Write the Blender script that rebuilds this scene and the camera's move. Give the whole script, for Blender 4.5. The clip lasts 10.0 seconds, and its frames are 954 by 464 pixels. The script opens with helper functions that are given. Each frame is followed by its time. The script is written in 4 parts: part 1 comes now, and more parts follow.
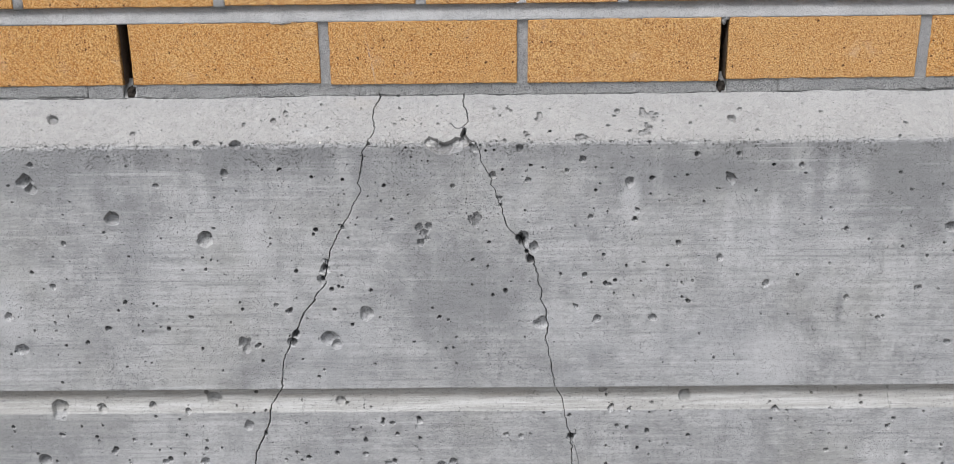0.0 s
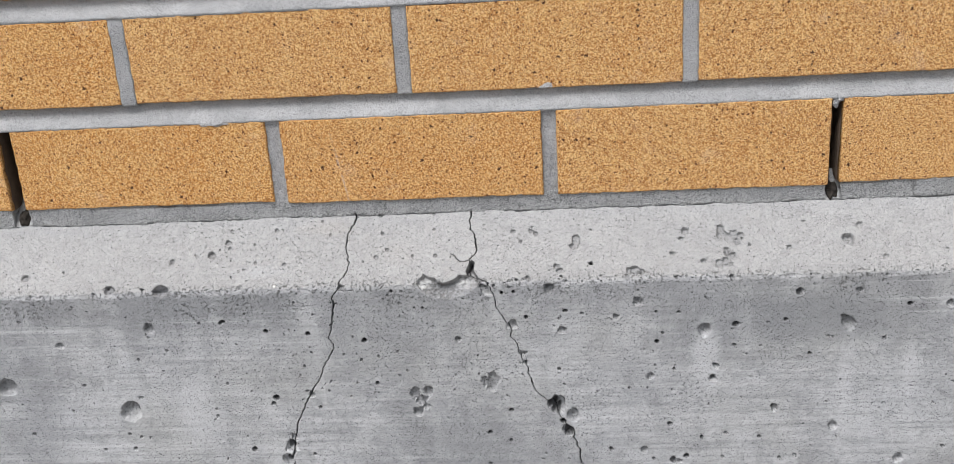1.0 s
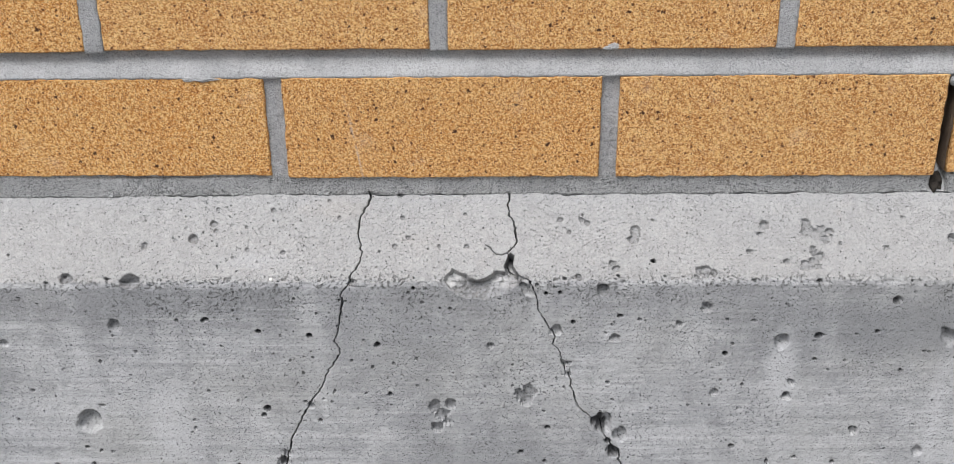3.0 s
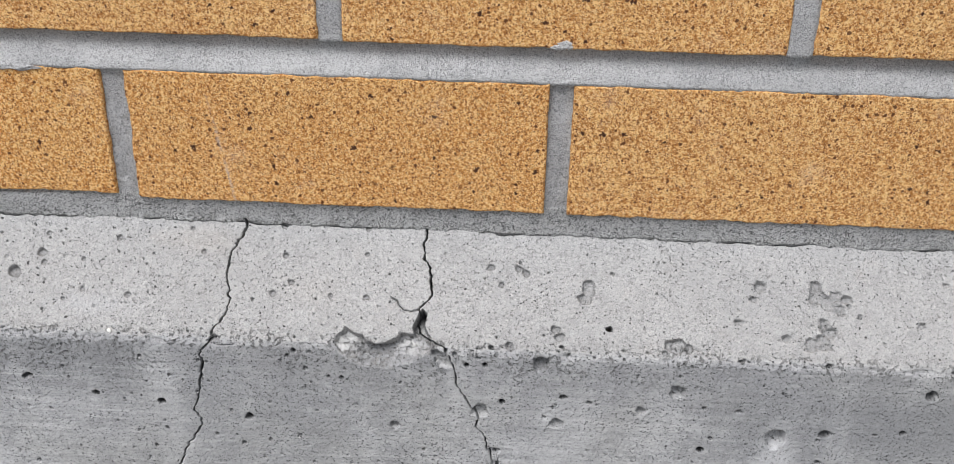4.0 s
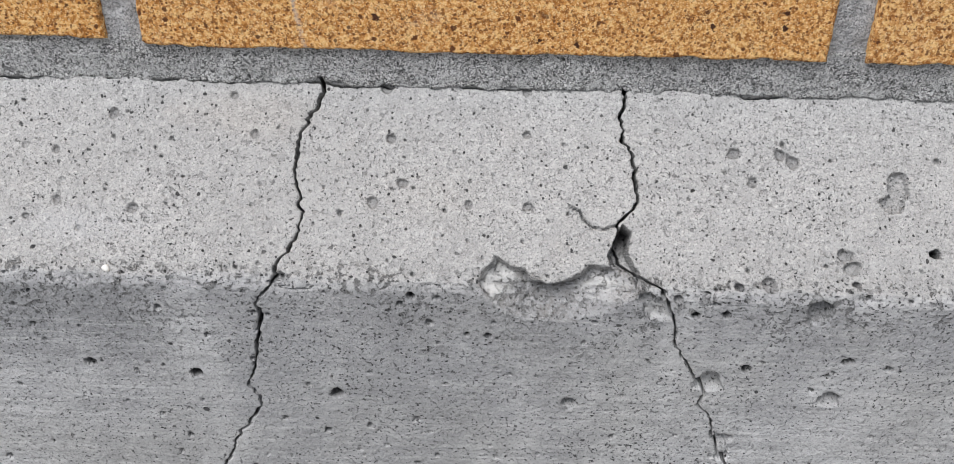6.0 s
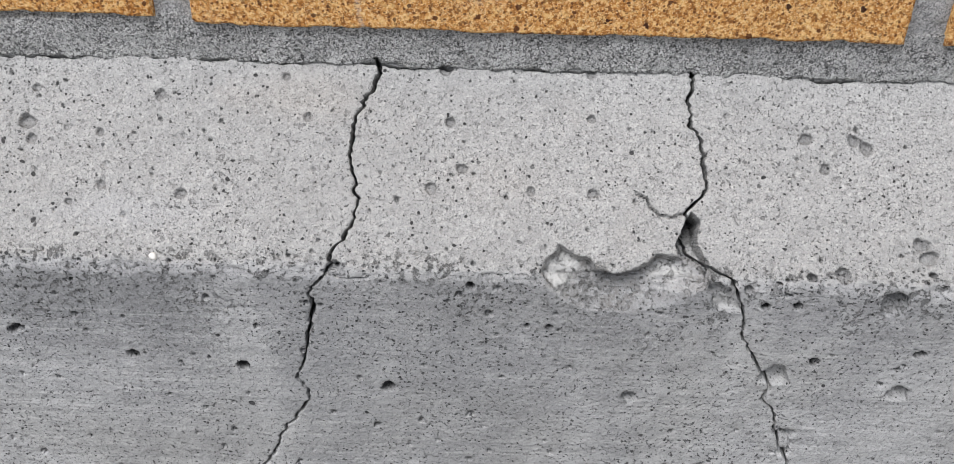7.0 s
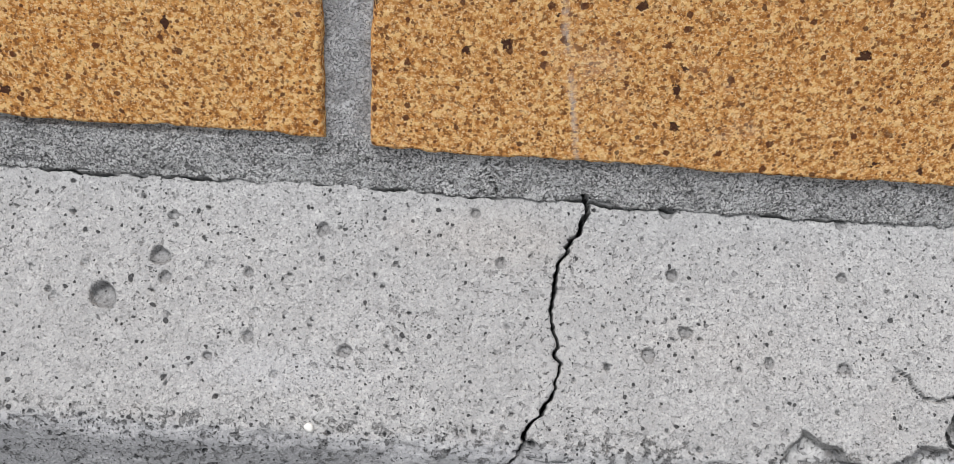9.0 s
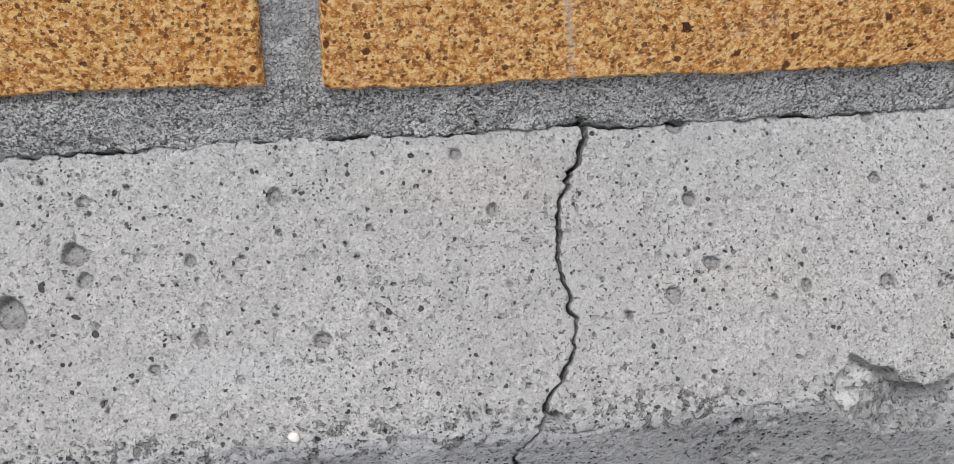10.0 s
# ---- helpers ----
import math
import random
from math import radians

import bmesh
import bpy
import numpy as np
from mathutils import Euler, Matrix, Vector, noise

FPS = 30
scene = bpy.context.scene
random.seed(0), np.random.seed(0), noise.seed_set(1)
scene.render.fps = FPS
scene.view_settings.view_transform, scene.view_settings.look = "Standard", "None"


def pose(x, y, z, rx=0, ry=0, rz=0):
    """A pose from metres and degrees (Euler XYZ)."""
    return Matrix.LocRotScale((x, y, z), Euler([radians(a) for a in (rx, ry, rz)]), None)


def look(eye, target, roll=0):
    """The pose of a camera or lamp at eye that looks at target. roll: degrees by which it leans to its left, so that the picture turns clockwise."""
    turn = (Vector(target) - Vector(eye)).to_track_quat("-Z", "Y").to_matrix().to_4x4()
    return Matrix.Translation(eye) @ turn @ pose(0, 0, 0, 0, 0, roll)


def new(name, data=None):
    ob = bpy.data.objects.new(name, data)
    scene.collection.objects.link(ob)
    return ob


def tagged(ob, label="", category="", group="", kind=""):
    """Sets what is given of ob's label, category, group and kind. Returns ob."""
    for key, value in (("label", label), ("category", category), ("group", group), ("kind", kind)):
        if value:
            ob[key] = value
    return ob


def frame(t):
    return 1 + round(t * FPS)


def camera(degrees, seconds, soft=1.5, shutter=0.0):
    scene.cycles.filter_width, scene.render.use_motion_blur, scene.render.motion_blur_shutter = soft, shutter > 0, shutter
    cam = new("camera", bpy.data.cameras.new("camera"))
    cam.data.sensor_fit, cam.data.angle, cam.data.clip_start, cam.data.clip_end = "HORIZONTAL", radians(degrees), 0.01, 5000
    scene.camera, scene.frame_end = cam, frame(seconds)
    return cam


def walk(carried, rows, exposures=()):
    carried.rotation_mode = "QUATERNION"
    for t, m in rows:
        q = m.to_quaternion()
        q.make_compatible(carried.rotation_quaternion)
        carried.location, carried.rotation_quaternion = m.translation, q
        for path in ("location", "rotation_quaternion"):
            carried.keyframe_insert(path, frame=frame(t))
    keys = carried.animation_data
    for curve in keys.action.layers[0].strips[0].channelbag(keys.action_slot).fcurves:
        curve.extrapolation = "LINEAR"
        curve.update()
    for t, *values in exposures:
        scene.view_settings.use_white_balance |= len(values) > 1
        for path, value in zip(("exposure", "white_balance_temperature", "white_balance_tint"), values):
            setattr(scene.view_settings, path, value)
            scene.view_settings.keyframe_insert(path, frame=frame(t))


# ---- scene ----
cam = camera(44.4, 10.0, soft=0.6)
PATH = [
    (0, (0.1982, -1.4116, 0.9365), (0.1718, 0.4678, 0.2529), -0.81),
    (0.3, (0.1915, -1.3160, 0.9005), (0.1998, 0.5917, 0.2999), -2.00),
    (0.5, (0.2156, -1.1967, 0.9275), (0.1821, 0.6930, 0.2733), -2.62),
    (1, (0.2491, -0.9661, 0.9873), (0.0967, 0.8740, 0.2187), -3.73),
    (1.2, (0.2528, -0.9396, 1.0186), (0.0467, 0.9022, 0.2667), -3.46),
    (1.5, (0.2301, -0.9192, 1.0103), (0.0191, 0.9179, 0.2483), -2.41),
    (1.7, (0.2176, -0.9099, 0.9854), (0.0671, 0.9361, 0.2306), -0.76),
    (2, (0.1979, -0.8742, 1.0060), (0.0548, 0.9299, 0.1547), -0.88),
    (2.2, (0.1861, -0.8591, 0.9962), (0.0459, 0.9349, 0.1233), -0.63),
    (3.3, (0.1463, -0.7496, 0.9511), (0.1962, 1.0423, 0.0642), -0.41),
    (3.5, (0.1474, -0.7091, 0.9448), (0.2311, 1.0721, 0.0391), -0.17),
    (4, (0.2213, -0.5756, 0.9286), (0.1365, 1.1649, -0.0530), 0.96),
    (4.3, (0.2298, -0.5334, 0.8946), (0.1371, 1.1964, -0.1049), 1.64),
    (4.5, (0.2292, -0.4943, 0.8856), (0.1434, 1.1988, -0.1755), 2.02),
    (5, (0.1917, -0.4241, 0.8400), (0.1029, 1.1887, -0.3393), 1.83),
    (5.2, (0.1755, -0.3992, 0.8345), (0.0845, 1.1959, -0.3686), 1.27),
    (5.5, (0.1523, -0.3736, 0.8192), (0.0969, 1.2102, -0.4007), 1.32),
    (6, (0.1282, -0.3452, 0.8098), (0.0656, 1.2342, -0.4155), 0.31),
    (6.2, (0.1194, -0.3355, 0.8081), (0.0628, 1.2200, -0.4478), 0.58),
    (7.3, (0.0982, -0.3353, 0.7982), (0.0656, 1.2493, -0.4217), 1.09),
    (7.5, (0.0951, -0.3343, 0.8004), (0.0579, 1.2583, -0.4087), 1.14),
    (8, (0.0822, -0.3274, 0.7900), (0.0183, 1.2786, -0.4003), 1.01),
    (8.3, (0.0657, -0.3115, 0.7877), (0.0312, 1.3284, -0.3566), 1.36),
    (8.5, (0.0525, -0.2915, 0.7825), (0.0468, 1.3503, -0.3595), 2.54),
    (8.7, (0.0411, -0.2823, 0.7635), (0.0459, 1.3778, -0.3520), 3.37),
    (9, (0.0328, -0.2693, 0.7785), (0.0231, 1.3760, -0.3584), 3.68),
    (9.5, (0.0242, -0.2577, 0.7846), (0.1069, 1.3804, -0.3599), 4.11),
    (9.7, (0.0151, -0.2361, 0.7747), (0.2089, 1.3378, -0.4440), 4.48),
    (10, (-0.0026, -0.2123, 0.7629), (0.2727, 1.2679, -0.5537), 3.36),
]
walk(cam, [(t, look(eye, target, roll)) for t, eye, target, roll in PATH], [(0, 0.73), (1.3, 0.79), (2.0, 0.76), (4.5, 0.71), (6, 0.61), (8.5, 0.57), (9.3, 0.58), (10, 0.46)])

# ---------------------------------------------------------------- sky and sun: a bright overcast day
world = bpy.data.worlds.new("overcast_sky")
scene.world = world
world.use_nodes = True
wn, wl = world.node_tree.nodes, world.node_tree.links
sky = wn.new("ShaderNodeTexSky")
sky.sky_type, sky.sun_disc = "NISHITA", False
sky.sun_elevation, sky.sun_rotation = radians(62), radians(211)
sky.air_density, sky.dust_density, sky.ozone_density = 1.0, 1.5, 1.0
veil = wn.new("ShaderNodeHueSaturation")
veil.inputs["Saturation"].default_value = 0.26
wl.new(sky.outputs[0], veil.inputs["Color"])
wl.new(veil.outputs[0], wn["Background"].inputs["Color"])
wn["Background"].inputs["Strength"].default_value = 0.085
sun_data = bpy.data.lights.new("sun", "SUN")
sun_data.energy, sun_data.angle, sun_data.color = 2.0, radians(30), (1.0, 0.985, 0.985)
sun = new("sun", sun_data)
sun.matrix_world = look((-1.2, -2.0, 4.4), (0.0, 0.0, 0.0))

# ---------------------------------------------------------------- plan (metres)
FACE = 0.0466            # how far the foundation stands out from the brick face
FOOT = 0.0020             # how far behind the brick face the ledge begins
TOP, EDGE = 0.6025, 0.5535  # top of the sloping ledge, and its lower edge
SLOPE = math.hypot(FACE + FOOT, TOP - EDGE)
BRICK_Z = 0.619
BRICK_L, BRICK_H = 0.2305, 0.0762
PITCH, COURSE = 0.243, 0.0956


# ---------------------------------------------------------------- small numeric noise
def hash2(i, j, seed):
    h = (i.astype(np.int64) * 374761393 + j.astype(np.int64) * 668265263 + seed * 1274126177) & 0x7FFFFFFF
    h = ((h ^ (h >> 13)) * 1103515245 + 12345) & 0x7FFFFFFF
    h = ((h ^ (h >> 16)) * 69069 + 1) & 0x7FFFFFFF
    return h / float(0x7FFFFFFF)


def grain(x, y, seed=0):
    """Smooth value noise, -1 to 1, with cells of size 1."""
    x, y = np.broadcast_arrays(np.asarray(x, float), np.asarray(y, float))
    i, j = np.floor(x), np.floor(y)
    fx, fy = x - i, y - j
    fx, fy = fx * fx * (3 - 2 * fx), fy * fy * (3 - 2 * fy)
    a, b = hash2(i, j, seed), hash2(i + 1, j, seed)
    c, d = hash2(i, j + 1, seed), hash2(i + 1, j + 1, seed)
    return ((a * (1 - fx) + b * fx) * (1 - fy) + (c * (1 - fx) + d * fx) * fy) * 2 - 1


def rough(x, y, size, octaves, seed=0, fall=0.5):
    total, amp = 0, 1.0
    for k in range(octaves):
        total = total + amp * grain(x / size, y / size, seed + k)
        size, amp = size * 0.5, amp * fall
    return total


# ---------------------------------------------------------------- materials
class Nodes:
    def __init__(self, name):
        self.mat = bpy.data.materials.new(name)
        self.mat.use_nodes = True
        self.n, self.l = self.mat.node_tree.nodes, self.mat.node_tree.links
        self.bsdf = self.n["Principled BSDF"]
        self.place = self.n.new("ShaderNodeNewGeometry").outputs["Position"]

    def join(self, a, b):
        if hasattr(a, "is_linked"):
            self.l.new(a, b)
        else:
            b.default_value = a

    def scaled(self, x, y, z, source=None):
        m = self.n.new("ShaderNodeMapping")
        m.inputs["Scale"].default_value = (x, y, z)
        self.l.new(source or self.place, m.inputs["Vector"])
        return m.outputs[0]

    def warped(self, metres, scale, vector=None):
        """The place, shaken by noise, so that cells come out uneven."""
        t = self.n.new("ShaderNodeTexNoise")
        t.inputs["Scale"].default_value, t.inputs["Detail"].default_value = scale, 1.0
        self.l.new(vector or self.place, t.inputs["Vector"])
        v = self.n.new("ShaderNodeVectorMath")
        v.operation = "MULTIPLY_ADD"
        self.l.new(t.outputs["Color"], v.inputs[0])
        v.inputs[1].default_value = (metres * 2,) * 3
        self.l.new(vector or self.place, v.inputs[2])
        return v.outputs[0]

    def noise(self, scale, detail=3.0, roughness=0.55, vector=None, distortion=0.0):
        t = self.n.new("ShaderNodeTexNoise")
        t.inputs["Scale"].default_value, t.inputs["Detail"].default_value = scale, detail
        t.inputs["Roughness"].default_value, t.inputs["Distortion"].default_value = roughness, distortion
        self.l.new(vector or self.place, t.inputs["Vector"])
        return t.outputs["Fac"]

    def cells(self, scale, vector=None):
        t = self.n.new("ShaderNodeTexVoronoi")
        t.inputs["Scale"].default_value = scale
        self.l.new(vector or self.place, t.inputs["Vector"])
        return t.outputs["Distance"], t.outputs["Color"]

    def ramp(self, value, lo, hi, a=0.0, b=1.0):
        t = self.n.new("ShaderNodeMapRange")
        t.interpolation_type = "SMOOTHSTEP"
        self.l.new(value, t.inputs["Value"])
        for k, v in (("From Min", lo), ("From Max", hi), ("To Min", a), ("To Max", b)):
            t.inputs[k].default_value = v
        return t.outputs["Result"]

    def math(self, op, a, b=0.0):
        t = self.n.new("ShaderNodeMath")
        t.operation = op
        self.join(a, t.inputs[0]), self.join(b, t.inputs[1])
        return t.outputs[0]

    def mix(self, fac, a, b, blend="MIX"):
        t = self.n.new("ShaderNodeMix")
        t.data_type, t.blend_type = "RGBA", blend
        self.join(fac, t.inputs["Factor"])
        for v, k in ((a, 6), (b, 7)):
            if isinstance(v, tuple):
                v = (*v, 1.0)
            self.join(v, t.inputs[k])
        return t.outputs[2]

    def axis(self, k):
        t = self.n.new("ShaderNodeSeparateXYZ")
        self.l.new(self.place, t.inputs[0])
        return t.outputs[k]

    def attribute(self, name):
        t = self.n.new("ShaderNodeAttribute")
        t.attribute_name = name
        return t.outputs["Fac"]

    def random(self):
        return self.n.new("ShaderNodeObjectInfo").outputs["Random"]

    def tones(self, scale, vector=None):
        """One random value a grain."""
        s = self.n.new("ShaderNodeSeparateColor")
        self.l.new(self.cells(scale, vector)[1], s.inputs[0])
        return s.outputs[0]

    def pores(self, scale, share, lo, hi):
        """Round pores: 1 inside; share of the cells that have one."""
        d, c = self.cells(scale, self.warped(0.28 / scale, scale * 1.6))
        s = self.n.new("ShaderNodeSeparateColor")
        self.l.new(c, s.inputs[0])
        has = self.ramp(s.outputs[0], 1 - share, 1 - share * 0.6)
        size = self.math("MULTIPLY_ADD", s.outputs[1], 0.7)
        self.n[-1].inputs[2].default_value = 0.5
        d = self.math("DIVIDE", d, size)
        return self.math("MULTIPLY", self.ramp(d, hi, lo), has)

    def relief(self, *layers):
        """Layers of (height, metres)."""
        normal = None
        for height, metres in layers:
            b = self.n.new("ShaderNodeBump")
            b.inputs["Distance"].default_value = metres
            self.l.new(height, b.inputs["Height"])
            if normal:
                self.l.new(normal, b.inputs["Normal"])
            normal = b.outputs[0]
        self.l.new(normal, self.bsdf.inputs["Normal"])

    def done(self, colour, roughness):
        self.join(colour if not isinstance(colour, tuple) else (*colour, 1.0), self.bsdf.inputs["Base Color"])
        self.join(roughness, self.bsdf.inputs["Roughness"])
        self.bsdf.inputs["Specular IOR Level"].default_value = 0.3
        return self.mat


def concrete_material():
    m = Nodes("cast_concrete")
    z = m.axis(2)
    board = m.noise(14, 5, 0.7, m.scaled(0.7, 1, 15))         # grain of the form boards
    scratch = m.noise(80, 5, 0.7, m.scaled(0.45, 1, 8))
    cloud = m.noise(9, 6, 0.62)
    drip = m.noise(24, 4, 0.65, m.scaled(1, 1, 0.08))
    mottle = m.noise(130, 4, 0.65)
    grit = m.noise(520, 3, 0.7)
    sand = m.noise(1500, 2, 0.7)
    col = m.mix(m.ramp(cloud, 0.34, 0.66), (0.345, 0.348, 0.357), (0.515, 0.518, 0.530))
    col = m.mix(m.ramp(board, 0.50, 0.64, 0, 0.55), col, (0.56, 0.56, 0.565))
    col = m.mix(m.ramp(board, 0.47, 0.35, 0, 0.5), col, (0.26, 0.262, 0.27))
    col = m.mix(m.ramp(scratch, 0.55, 0.68, 0, 0.3), col, (0.27, 0.272, 0.28))
    col = m.mix(m.ramp(scratch, 0.44, 0.30, 0, 0.35), col, (0.60, 0.60, 0.605))
    col = m.mix(m.ramp(drip, 0.50, 0.32, 0, 0.45), col, (0.30, 0.302, 0.31))
    patch = m.noise(48, 5, 0.7)
    col = m.mix(m.ramp(patch, 0.47, 0.36, 0, 0.5), col, (0.27, 0.272, 0.28))
    col = m.mix(m.ramp(patch, 0.53, 0.64, 0, 0.4), col, (0.62, 0.622, 0.63))
    fine = m.noise(330, 4, 0.72, m.scaled(0.8, 1, 1.6))
    col = m.mix(m.ramp(fine, 0.46, 0.34, 0, 0.42), col, (0.19, 0.192, 0.198))
    col = m.mix(m.ramp(fine, 0.54, 0.66, 0, 0.36), col, (0.68, 0.68, 0.685))
    tint = m.noise(5, 4, 0.6)
    col = m.mix(m.ramp(tint, 0.50, 0.66, 0, 0.30), col, (0.40, 0.395, 0.365))
    col = m.mix(m.ramp(tint, 0.48, 0.34, 0, 0.30), col, (0.50, 0.51, 0.54))
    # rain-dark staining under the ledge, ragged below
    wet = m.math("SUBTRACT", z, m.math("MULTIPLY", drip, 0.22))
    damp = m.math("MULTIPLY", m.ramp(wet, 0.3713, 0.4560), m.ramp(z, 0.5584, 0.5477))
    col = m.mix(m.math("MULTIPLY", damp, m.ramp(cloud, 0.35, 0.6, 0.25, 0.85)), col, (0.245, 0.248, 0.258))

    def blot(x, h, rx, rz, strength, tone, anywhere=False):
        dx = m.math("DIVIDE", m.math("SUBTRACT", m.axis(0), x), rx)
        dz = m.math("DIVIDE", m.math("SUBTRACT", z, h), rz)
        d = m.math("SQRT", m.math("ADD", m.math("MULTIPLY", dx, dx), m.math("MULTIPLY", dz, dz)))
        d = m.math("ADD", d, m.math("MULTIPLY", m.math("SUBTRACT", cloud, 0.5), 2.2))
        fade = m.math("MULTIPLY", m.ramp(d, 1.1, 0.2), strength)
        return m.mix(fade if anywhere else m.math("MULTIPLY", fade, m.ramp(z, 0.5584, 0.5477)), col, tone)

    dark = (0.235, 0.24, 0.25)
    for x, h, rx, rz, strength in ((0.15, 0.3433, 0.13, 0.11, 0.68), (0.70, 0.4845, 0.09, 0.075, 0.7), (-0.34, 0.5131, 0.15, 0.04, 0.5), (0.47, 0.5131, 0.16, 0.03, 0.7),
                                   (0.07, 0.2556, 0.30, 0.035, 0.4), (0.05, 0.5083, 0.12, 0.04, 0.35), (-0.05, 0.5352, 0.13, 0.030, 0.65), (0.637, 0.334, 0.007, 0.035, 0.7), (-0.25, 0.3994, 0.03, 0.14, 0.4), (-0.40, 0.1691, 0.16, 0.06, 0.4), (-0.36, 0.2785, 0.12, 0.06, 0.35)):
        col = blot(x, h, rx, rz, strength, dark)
    for x, h, rx, rz in ((0.37, 0.4655, 0.012, 0.05), (0.49, 0.4371, 0.014, 0.07), (0.56, 0.2602, 0.05, 0.05), (-0.42, 0.334, 0.03, 0.06), (0.545, 0.4465, 0.01, 0.06), (-0.10, 0.4276, 0.03, 0.06)):
        col = blot(x, h, rx, rz, 0.55, (0.62, 0.62, 0.635))
    # pale lime runs
    runs = m.math("MULTIPLY", m.ramp(drip, 0.58, 0.72), m.ramp(z, 0.5584, 0.5371))
    col = m.mix(m.math("MULTIPLY", runs, 0.35), col, (0.63, 0.63, 0.635))
    # the trowelled ledge carries a sandier skin
    ledge = m.ramp(m.math("ADD", z, m.math("MULTIPLY", m.math("SUBTRACT", mottle, 0.5), 0.006)), 0.5535, 0.5566)
    skin = m.mix(m.ramp(mottle, 0.35, 0.65), (0.33, 0.33, 0.329), (0.382, 0.382, 0.381))
    skin = m.mix(m.ramp(cloud, 0.45, 0.70, 0, 0.5), skin, (0.43, 0.429, 0.427))
    skin = m.mix(m.ramp(m.noise(40, 3, 0.6), 0.60, 0.74, 0, 0.30), skin, (0.38, 0.358, 0.342))
    col = m.mix(ledge, col, skin)
    for x, h, rx, rz, strength, tone in ((0.036, 0.5952, 0.03, 0.008, 0.3, (0.40, 0.365, 0.33)), (-0.020, 0.5664, 0.035, 0.006, 0.28, (0.50, 0.51, 0.535)),
                                         (0.10, 0.5756, 0.03, 0.010, 0.18, (0.42, 0.39, 0.36)), (0.36, 0.5818, 0.07, 0.012, 0.5, (0.33, 0.332, 0.335)), (0.22, 0.5879, 0.05, 0.01, 0.35, (0.36, 0.362, 0.365))):
        col = blot(x, h, rx, rz, strength, tone, True)
    # crumbling crust along the arris, the shade of its crevices painted dark
    rim = m.math("MULTIPLY", m.ramp(z, 0.5477, 0.5516), m.ramp(z, 0.5599, 0.5560))
    sandy = m.math("MULTIPLY", m.math("MULTIPLY", m.ramp(z, 0.5083, 0.5477), m.ramp(z, 0.5599, 0.5560)), m.ramp(m.noise(12, 3, 0.6), 0.45, 0.58, 0.1, 0.9))
    rim = m.math("MAXIMUM", rim, sandy)
    crumb = m.math("MULTIPLY", m.math("MULTIPLY", rim, m.ramp(m.noise(380, 4, 0.7), 0.47, 0.37)), m.ramp(m.noise(60, 4, 0.6), 0.40, 0.58, 0.15, 1.0))
    col = m.mix(m.math("MULTIPLY", crumb, 0.8), col, (0.10, 0.10, 0.10))
    # paler groove, with the shade on its back wall painted brown
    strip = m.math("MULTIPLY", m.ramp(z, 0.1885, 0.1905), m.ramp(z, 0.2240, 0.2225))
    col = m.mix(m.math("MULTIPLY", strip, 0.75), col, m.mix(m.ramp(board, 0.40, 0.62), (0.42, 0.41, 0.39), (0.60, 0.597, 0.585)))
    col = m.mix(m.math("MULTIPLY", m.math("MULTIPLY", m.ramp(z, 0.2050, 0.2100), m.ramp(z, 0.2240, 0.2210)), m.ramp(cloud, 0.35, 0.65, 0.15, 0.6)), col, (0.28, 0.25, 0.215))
    # sand grains
    rougher = m.ramp(m.math("ADD", m.math("MULTIPLY", ledge, 0.35), m.ramp(cloud, 0.4, 0.6, 0.0, 0.5)), 0.0, 1.0, 0.3, 0.9)
    col = m.mix(m.math("MULTIPLY", m.ramp(grit, 0.41, 0.31, 0, 0.6), rougher), col, (0.16, 0.16, 0.16))
    col = m.mix(m.math("MULTIPLY", m.ramp(grit, 0.56, 0.68, 0, 0.5), rougher), col, (0.60, 0.598, 0.59))
    col = m.mix(m.math("MULTIPLY", m.ramp(sand, 0.44, 0.33, 0, 0.8), rougher), col, (0.13, 0.13, 0.13))
    col = m.mix(m.math("MULTIPLY", m.ramp(sand, 0.57, 0.70, 0, 0.5), rougher), col, (0.64, 0.635, 0.62))
    tone = m.tones(1900)
    col = m.mix(m.math("MULTIPLY", m.ramp(tone, 0.22, 0.05, 0, 0.4), rougher), col, (0.17, 0.17, 0.17))
    col = m.mix(m.math("MULTIPLY", m.ramp(tone, 0.80, 0.95, 0, 0.3), rougher), col, (0.66, 0.655, 0.645))
    # long pulls of the form boards, and uneven dark specks that crowd in patches
    pull = m.noise(7, 6, 0.68, m.scaled(0.5, 1, 26))
    flat_face = m.math("MULTIPLY", m.ramp(ledge, 0, 1, 1, 0), m.ramp(m.noise(9, 4, 0.6), 0.42, 0.60))
    col = m.mix(m.math("MULTIPLY", m.ramp(pull, 0.54, 0.68, 0, 0.5), flat_face), col, (0.62, 0.622, 0.63))
    col = m.mix(m.math("MULTIPLY", m.ramp(pull, 0.46, 0.34, 0, 0.45), flat_face), col, (0.25, 0.252, 0.258))
    crowd = m.math("MAXIMUM", m.ramp(m.noise(22, 4, 0.65), 0.38, 0.64, 0.4, 1.0), sandy)
    speck = m.math("MAXIMUM", m.math("MULTIPLY", m.ramp(m.noise(600, 2, 0.55), 0.375, 0.325), m.ramp(ledge, 0, 1, 1.0, 0.6)), m.ramp(m.noise(1150, 2, 0.6), 0.37, 0.30))
    speck = m.math("MULTIPLY", speck, crowd)
